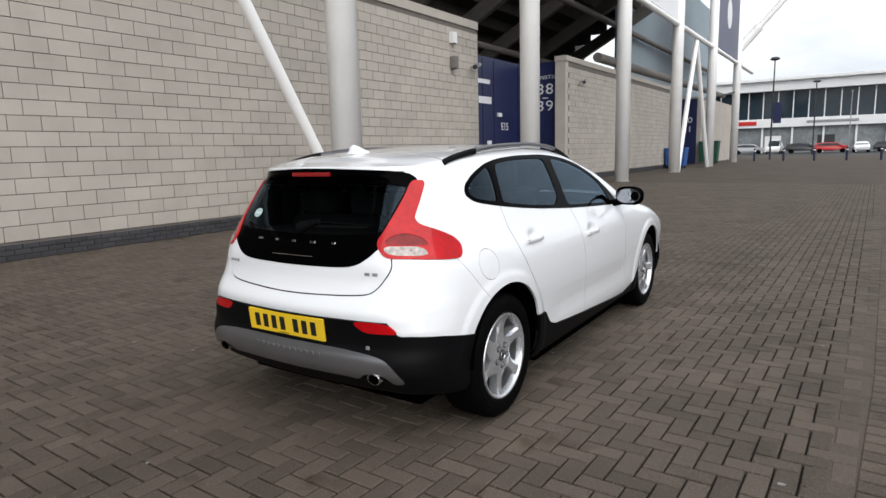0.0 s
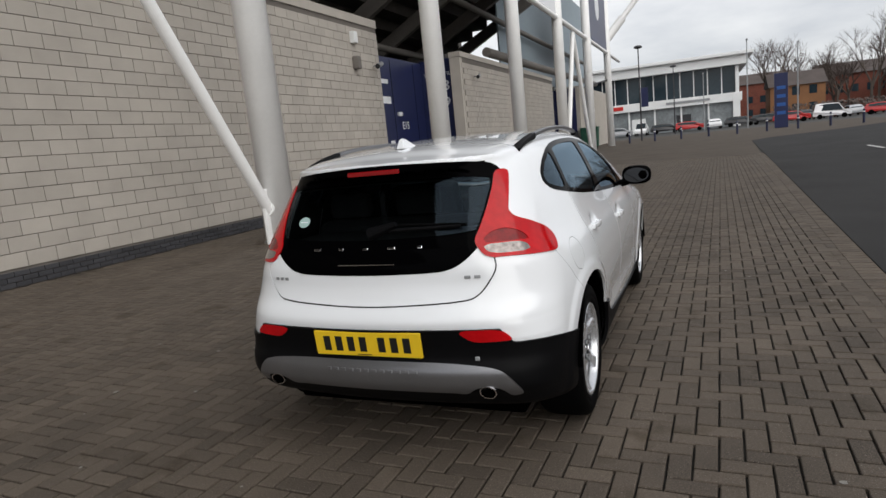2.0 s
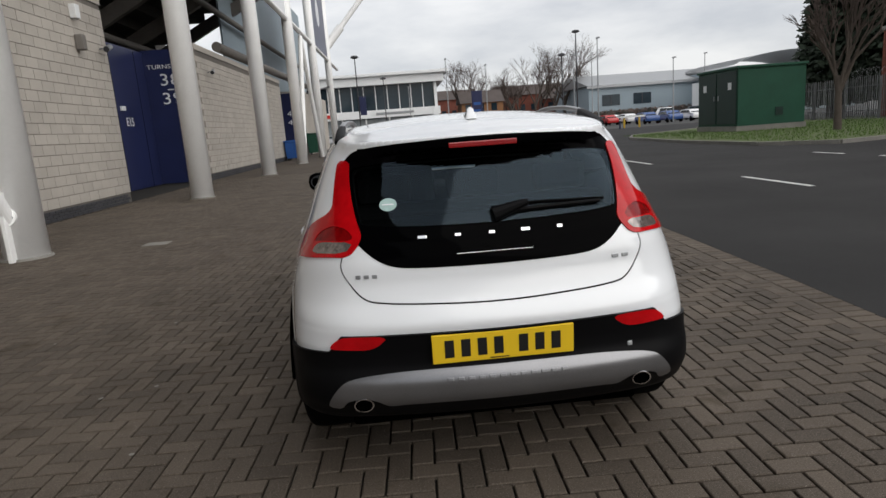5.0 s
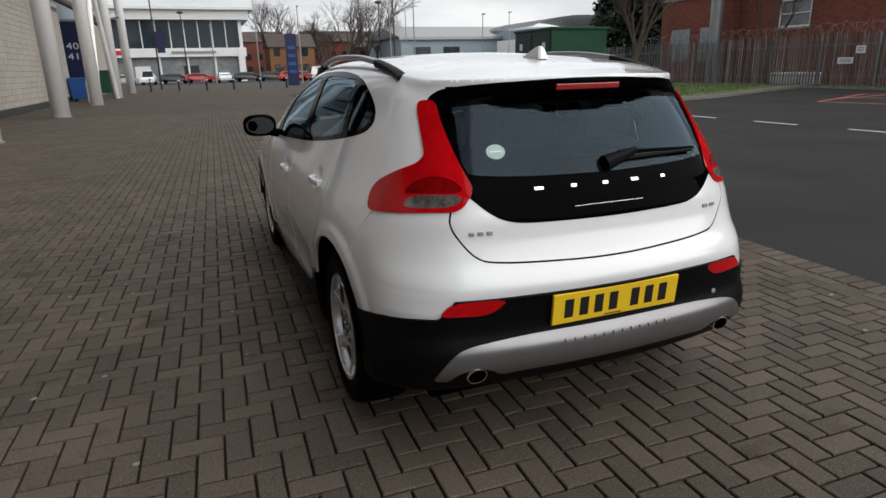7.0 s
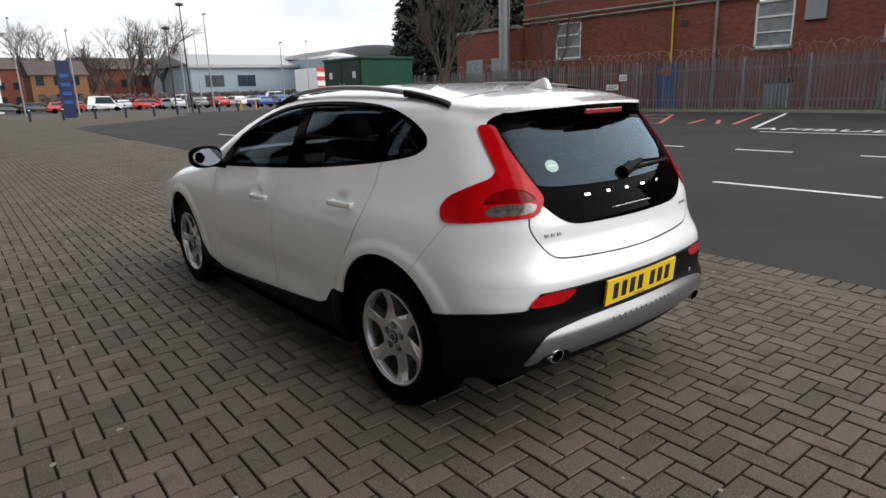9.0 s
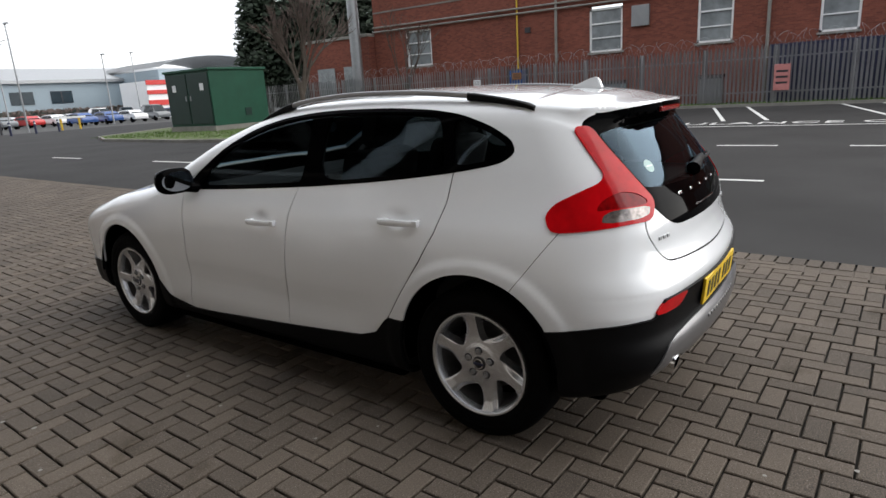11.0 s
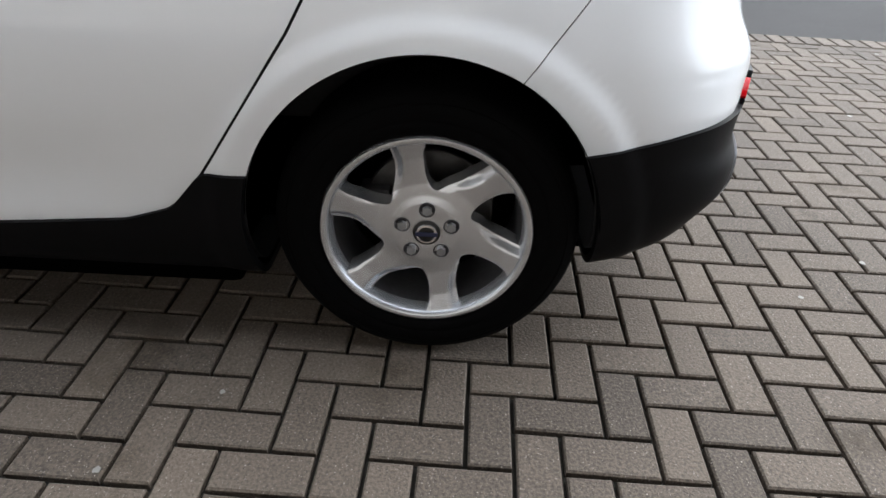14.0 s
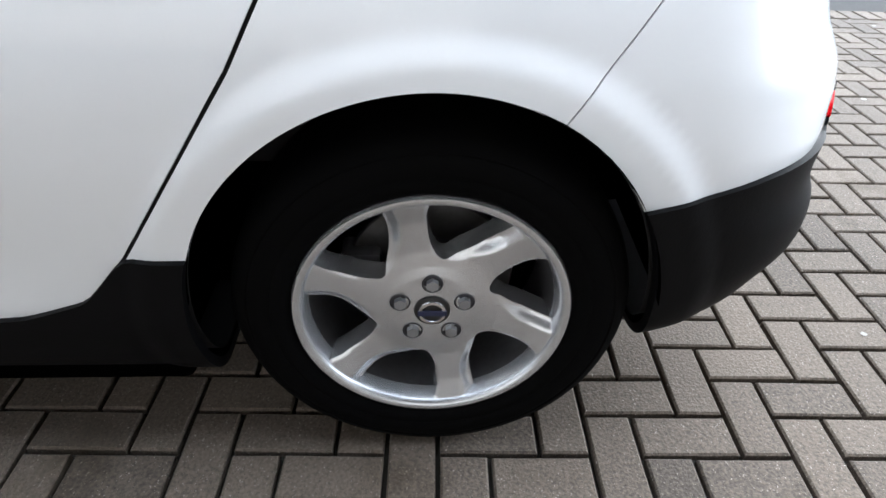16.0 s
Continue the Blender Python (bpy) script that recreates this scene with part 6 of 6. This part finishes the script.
for i in range(5000):
    c = Vector((hedge_rng.uniform(12, 80), 108 + hedge_rng.uniform(-0.8, 0.8), hedge_rng.uniform(0, 2.3)))
    s = hedge_rng.uniform(0.15, 0.4)
    d1 = Vector((hedge_rng.uniform(-1, 1), hedge_rng.uniform(-1, 1), hedge_rng.uniform(-1, 1))).normalized() * s
    d2 = d1.orthogonal().normalized() * s * 0.6
    n = len(V)
    V += [c - d1, c + d2, c + d1, c - d2]
    F.append((n, n + 1, n + 2, n + 3))
tagged(from_arrays("hedge", V, F, M_TWIG), "brown winter hedge beyond the car park", "hedge", kind="stuff")


def lamp_post(x, y, h, disc=True):
    e = thing("street_lamp", x, y, 0, "tall dark steel car park lamp post" if disc else "tall grey steel street lamp", "lamp post", "lamp posts")
    part("pole", tubem((0, 0, 0), (0, 0, h), 0.085, 0.05, 10), M_DARK_METAL if disc else M_GREY_METAL, e)
    if disc:
        part("head", lathe([(0.0, h + 0.22), (0.3, h + 0.16), (0.42, h), (0.2, h - 0.1), (0.0, h - 0.1)], 20, 'Z'), M_DARK_METAL, e, "dark disc lamp head", True)
    else:
        part("head", boxm((-0.1, -0.6, h - 0.05), (0.1, 0.15, h + 0.1), 0.03), M_GREY_METAL, e)
    return e


for args in ((-3.8, 60, 8.75), (18.35, 60, 9.8), (17.0, 60.5, 7.7), (-1.5, 82, 8.4), (6.4, 75, 9.6, False), (11.3, 75, 8.6, False), (21.2, 62, 9.3, False), (27, 82, 9.8, False), (19.8, 66, 8.2, False), (33, 70, 7.5, False), (2.0, 90, 7.6, False), (44, 84, 9.0, False)):
    lamp_post(*args)
pb = thing("lamp_post_flag", -3.8, 59.85, 0, "small navy banner on a lamp post", "banner")
part("cloth", boxm((0.1, -0.02, 3.2), (0.75, 0.02, 5.0), 0.005), M_NAVY, pb)
part("arm", tubem((0.0, 0, 5.0), (0.8, 0, 5.0), 0.02), M_DARK_METAL, pb)
totem = thing("totem_sign", 8.3, 62, 0, "tall navy totem sign in the car park", "sign")
part("slab", boxm((-0.55, -0.12, 0), (0.55, 0.12, 4.9), 0.03), M_NAVY, totem)
for k in range(4):
    part("sign_bar", boxm((-0.35, -0.135, 1.2 + 0.75 * k), (0.35, -0.12, 1.5 + 0.75 * k)), M_BLUE, totem)

bol = thing("bollard", -4.4, 54.5, 0, "navy steel bollard on block paving", "bollard", "row of bollards")
part("shaft", tubem((0, 0, 0), (0, 0, 0.98), 0.085, 0.085, 12), M_BOLLARD, bol)
part("cap", lathe([(0.0, 1.05), (0.06, 1.03), (0.085, 0.98)], 12, 'Z'), M_BOLLARD, bol, "", True)
part("band", tubem((0, 0, 0.80), (0, 0, 0.88), 0.088, 0.088, 12), M_WHITE, bol, "pale reflective band")
for k in range(1, 13):
    copy_thing(bol, pose(-4.4 + 2.15 * k, 54.5 - 0.25 * k * (k < 8) + (0.9 * (k - 8) - 1.75 if k >= 8 else 0), 0))
barrier = thing("height_barrier", 24.0, 60, 0, "white painted low barrier by the car park entry", "barrier")
for xx in (-0.8, 0.8):
    part("leg", boxm((xx - 0.08, -0.08, 0), (xx + 0.08, 0.08, 1.0), 0.02), M_YELLOW, barrier)
part("beam", boxm((-1.4, -0.1, 1.0), (1.4, 0.1, 1.18), 0.02), M_WHITE, barrier)


def parked_car(x, y, rz, col, seed):
    e = thing("parked_car", x, y, 0, f"{col} parked car in the distant car park", "car", "parked cars", rz)
    mat = CARCOL[col]
    van = seed % 7 == 3
    h = 1.95 if van else 1.45
    L, W = 2.1, 0.86
    prof = [(-L, 0.35), (-L - 0.05, 0.7), (-L + 0.1, 0.95), (-1.35, 1.0), (-0.75, h - 0.05), (0.6, h), (1.75, h - 0.12 if not van else h), (2.0, 0.95), (L, 0.7), (L, 0.35)]
    bm = bmesh.new()
    rings = []
    for s, k in ((-1, 1), (1, 1)):
        rings.append([bm.verts.new((s * W * (1 - 0.22 * max(0, z - 0.95) / 0.5), yy, z)) for yy, z in prof])
    n = len(prof)
    for i in range(n):
        bm.faces.new((rings[0][i], rings[0][(i + 1) % n], rings[1][(i + 1) % n], rings[1][i]))
    bm.faces.new(rings[0][::-1])
    bm.faces.new(rings[1])
    bmesh.ops.recalc_face_normals(bm, faces=bm.faces)
    bmesh.ops.bevel(bm, geom=list(bm.edges), offset=0.06, segments=2, affect='EDGES')
    part("body", bm, mat, e)
    for s in (-1, 1):
        bm = bmesh.new()
        pts = [(-1.2, 1.02), (-0.72, h - 0.14), (0.6, h - 0.1), (1.5, h - 0.2), (1.65, 1.02)]
        vs = [bm.verts.new((s * (W * (1 - 0.22 * max(0, z - 0.95) / 0.5) + 0.006), yy, z)) for yy, z in pts]
        bm.faces.new(vs if s > 0 else vs[::-1])
        bmesh.ops.solidify(bm, geom=list(bm.faces), thickness=0.01)
        part("side_glass", bm, M_DGLASS, e)
        for wy in (-1.35, 1.3):
            part("wheel", tubem((s * 0.7, wy, 0.31), (s * 0.88, wy, 0.31), 0.31, 0.31, 14), M_RUBBER, e)
    for y0, y1, z0, z1 in ((-1.33, -0.80, 1.03, h - 0.12), (1.97, 1.79, 1.03, h - 0.2)):
        bm = bmesh.new()
        d = -0.012 if y0 < 0 else 0.012
        vs = [bm.verts.new(p) for p in ((-0.72, y0 + d, z0), (0.72, y0 + d, z0), (0.6, y1 + d, z1), (-0.6, y1 + d, z1))]
        bm.faces.new(vs)
        bmesh.ops.solidify(bm, geom=list(bm.faces), thickness=0.01)
        part("screen", bm, M_DGLASS, e)
    return e


CARCOL = {c: material("car_paint_" + c, v, 0.3, coat=0.6) for c, v in (("white", (0.75, 0.75, 0.76)), ("silver", (0.42, 0.43, 0.45)), ("red", (0.45, 0.02, 0.02)), ("black", (0.015, 0.015, 0.017)), ("blue", (0.03, 0.08, 0.25)), ("grey", (0.14, 0.15, 0.16)))}
crng = random.Random(12)
cols = ["white", "silver", "red", "black", "blue", "grey", "white", "silver"]
spots = [(-17 + 3.4 * i, 97, 90 if i % 3 else 0) for i in range(9)]
spots += [(12.2, 88, 90), (17.0, 90, 80), (22.5, 90, 85)]
spots += [(15 + 2.9 * i, 97 + 0.1 * i, 0) for i in range(14)]
spots += [(24 + 2.9 * i, 84, 5) for i in range(9)]
spots += [(31 + 2.9 * i, 73, 0) for i in range(6)]
forced = {9: "red", 10: "white", 11: "red", 3: "white", 6: "white"}
for i, (cx, cy, rz) in enumerate(spots):
    parked_car(cx, cy, rz + crng.uniform(-3, 3), forced.get(i, cols[crng.randrange(8)]), i)

# grass tufts on the verge
grng = random.Random(3)
V, F = [], []
for i in range(16000):
    if i < 11000:
        x, y = grng.uniform(12.4, 26), grng.uniform(15.8, 33)
        if y < 15.4 + (x - 13) * 0.42 or x < 11.9 + max(0, y - 22) * 0.1 or (16.4 < x < 20.3 and 26.7 < y < 31.3):
            continue
    else:
        x, y = grng.uniform(26.3, 27.6), grng.uniform(-12, 20)
    h = grng.uniform(0.03, 0.12)
    a = grng.uniform(0, math.pi)
    dx, dy = 0.02 * math.cos(a), 0.02 * math.sin(a)
    n = len(V)
    V += [(x - dx, y - dy, 0.085), (x + dx, y + dy, 0.085), (x + grng.uniform(-0.05, 0.05), y + grng.uniform(-0.05, 0.05), 0.09 + h)]
    F.append((n, n + 1, n + 2))
tagged(from_arrays("grass", V, F, M_BLADE), "short patchy grass blades on the verge", "grass", kind="stuff")
mh = thing("manhole_cover", -3.95, 6.26, -0.001, "small pale metal drain cover set in paving", "cover")
part("plate", boxm((-0.18, -0.14, 0.0), (0.18, 0.14, 0.006), 0.003), M_KERB, mh)


# ---- pieces: wall blocks and paving blocks ----
def slab_mesh(name, l, w, depth, inset, mat):
    """One piece: a chamfered top over open sides, lying along x."""
    me = bpy.data.meshes.new(name)
    a, b = l / 2, w / 2
    vs = [(-a, -b, -depth), (a, -b, -depth), (a, b, -depth), (-a, b, -depth)]
    vs += [(-a, -b, -inset), (a, -b, -inset), (a, b, -inset), (-a, b, -inset)]
    vs += [(x - math.copysign(inset, x), y - math.copysign(inset, y), 0) for x, y, _ in vs[:4]]
    fs = [(8, 9, 10, 11)] + [(i, (i + 1) % 4, 4 + (i + 1) % 4, 4 + i) for i in range(4)] + [(4 + i, 4 + (i + 1) % 4, 8 + (i + 1) % 4, 8 + i) for i in range(4)]
    me.from_pydata(vs, [], fs)
    me.materials.append(mat)
    return me, np.array(vs), fs


def joined(name, base, faces, mats, mat, parent, label, kind="stuff"):
    V = np.concatenate([base @ np.array(m.to_3x3()).T + np.array(m.translation) for m in mats])
    k = len(base)
    quad = np.array(faces)
    F = np.concatenate([quad + i * k for i in range(len(mats))])
    ob = from_arrays(name, V.tolist(), F.tolist(), mat, parent, label)
    ob["kind"] = kind
    return ob


def wall_pieces(y0, y1, z0, courses, parts_from, parts_to, wall_name, seed, label):
    rng = random.Random(seed)
    parent = bpy.data.objects[wall_name]
    full, fb, ff = slab_mesh("block", 0.44, 0.215, 0.022, 0.004, M_BLOCK_ONE)
    to_wall = Matrix(((0, 0, 1, 0), (1, 0, 0, 0), (0, 1, 0, 0), (0, 0, 0, 1)))
    rest = []
    count = 0
    for c in range(courses):
        z = z0 + 0.225 * c + 0.1125
        n = int((y1 - y0) / 0.45)
        for i in range(n):
            y = y1 - 0.225 - 0.45 * i - (0.225 if c % 2 else 0)
            m = Matrix.Translation((WX + rng.uniform(-0.0025, 0.0025), y, z)) @ to_wall @ pose(0, 0, 0, rng.uniform(-0.25, 0.25), rng.uniform(-0.2, 0.2), rng.uniform(-0.15, 0.15))
            if parts_from < y < parts_to and count < 300 and c < 12:
                ob = new("block", full)
                ob.parent = parent
                ob.matrix_basis = m
                count += 1
            else:
                rest.append(m)
        if c % 2:
            rest.append(Matrix.Translation((WX, y1 - 0.11, z)) @ to_wall @ Matrix.Diagonal((0.48, 1, 1, 1)))
    joined("block_rest", fb, ff, rest, M_BLOCK, parent, label)


wall_pieces(-2.5, 14.5, 0.265, 21, 0.5, 12.0, "wall_stand", 1, "pale concrete blocks in running bond")
wall_pieces(22.0, 39.2, 0.265, 20, 99, 99, "wall_second", 2, "pale concrete blocks in running bond")
_, pb_base, pb_faces = slab_mesh("plinth_brick", 0.215, 0.068, 0.022, 0.003, M_PLINTH)
to_wall = Matrix(((0, 0, 1, 0), (1, 0, 0, 0), (0, 1, 0, 0), (0, 0, 0, 1)))
for wn, y0, y1 in (("wall_stand", -2.5, 14.5), ("wall_second", 22.0, 39.2)):
    mats = [Matrix.Translation((WX + 0.012, y0 + 0.225 * i + (0.1125 if c % 2 else 0.0), 0.04 + 0.078 * c)) @ to_wall for c in range(3) for i in range(int((y1 - y0) / 0.225))]
    joined("plinth_bricks", pb_base, pb_faces, mats, M_PLINTH, bpy.data.objects[wn], "dark blue-grey brick plinth courses")

prng = random.Random(11)
paver, pv_base, pv_faces = slab_mesh("paving_block", 0.1855, 0.0880, 0.024, 0.0040, M_PAVER_ONE)
U, BOND = 0.0975, -1.64
turn_m = Matrix.Translation((-0.077, -0.230, 0)) @ Matrix.Rotation(radians(BOND), 4, 'Z')
pieces, rest = 0, []
for c in range(-75, 245):
    for r in range(-100, 66):
        k = (c - r) % 4
        if k == 0:
            y, x, rot = (c + 1) * U, (r + 0.5) * U, 90
        elif k == 3:
            y, x, rot = (c + 0.5) * U, (r + 1) * U, 0
        else:
            continue
        p = turn_m @ Vector((x, y, 0))
        if p.x > kerb_x(p.y) - 0.22 or p.x < -7.66 or p.y < -6 or p.y > 22:
            continue
        m = Matrix.Translation((p.x, p.y, prng.uniform(-0.0022, 0.0008))) @ pose(0, 0, 0, prng.uniform(-0.5, 0.5), prng.uniform(-0.5, 0.5), rot + BOND + prng.uniform(-0.7, 0.7))
        if -2.6 < p.x < -0.6 and -1.5 < p.y < 1.4 and pieces < 300:
            ob = new("paving_block", paver)
            ob.parent = paving
            ob.matrix_basis = m
            pieces += 1
        else:
            rest.append(m)
for i in range(-58, 215):
    y = i * 0.1025
    rest.append(Matrix.Translation((kerb_x(y) - 0.105, y, prng.uniform(0.001, 0.003))) @ pose(0, 0, 0, 0, 0, -2.3 + prng.uniform(-0.6, 0.6)))
strip = [(kerb_x(y) - 0.36, y) for y in (-6.0, -3.0, 1.5, 22.0)] + [(kerb_x(y) - 0.18, y) for y in (22.0, 1.5, -3.0, -6.0)]
part("edge_bed", prism(strip, -0.019, -0.0045), M_PAVER, paving)
srng = random.Random(21)
V, F = [], []
for i in range(80):
    x, y = (srng.uniform(-4.5, 2.4), srng.uniform(-3.5, 5)) if i > 3 else ((-0.54, -1.03), (-0.99, 0.43), (-0.35, -1.3), (-1.2, 0.6))[i]
    r = srng.uniform(0.006, 0.017)
    n = len(V)
    V += [(x + r * srng.uniform(0.7, 1.2) * math.cos(k * 0.785), y + r * srng.uniform(0.7, 1.2) * math.sin(k * 0.785), 0.0018) for k in range(8)]
    F.append(tuple(range(n, n + 8)))
tagged(from_arrays("gum_spots", V, F, M_KERB), "small pale trodden spots on the paving", "spots", kind="stuff")
joined("paving_blocks", pv_base, pv_faces, rest, M_PAVER, paving, "brown concrete paving blocks in herringbone bond")
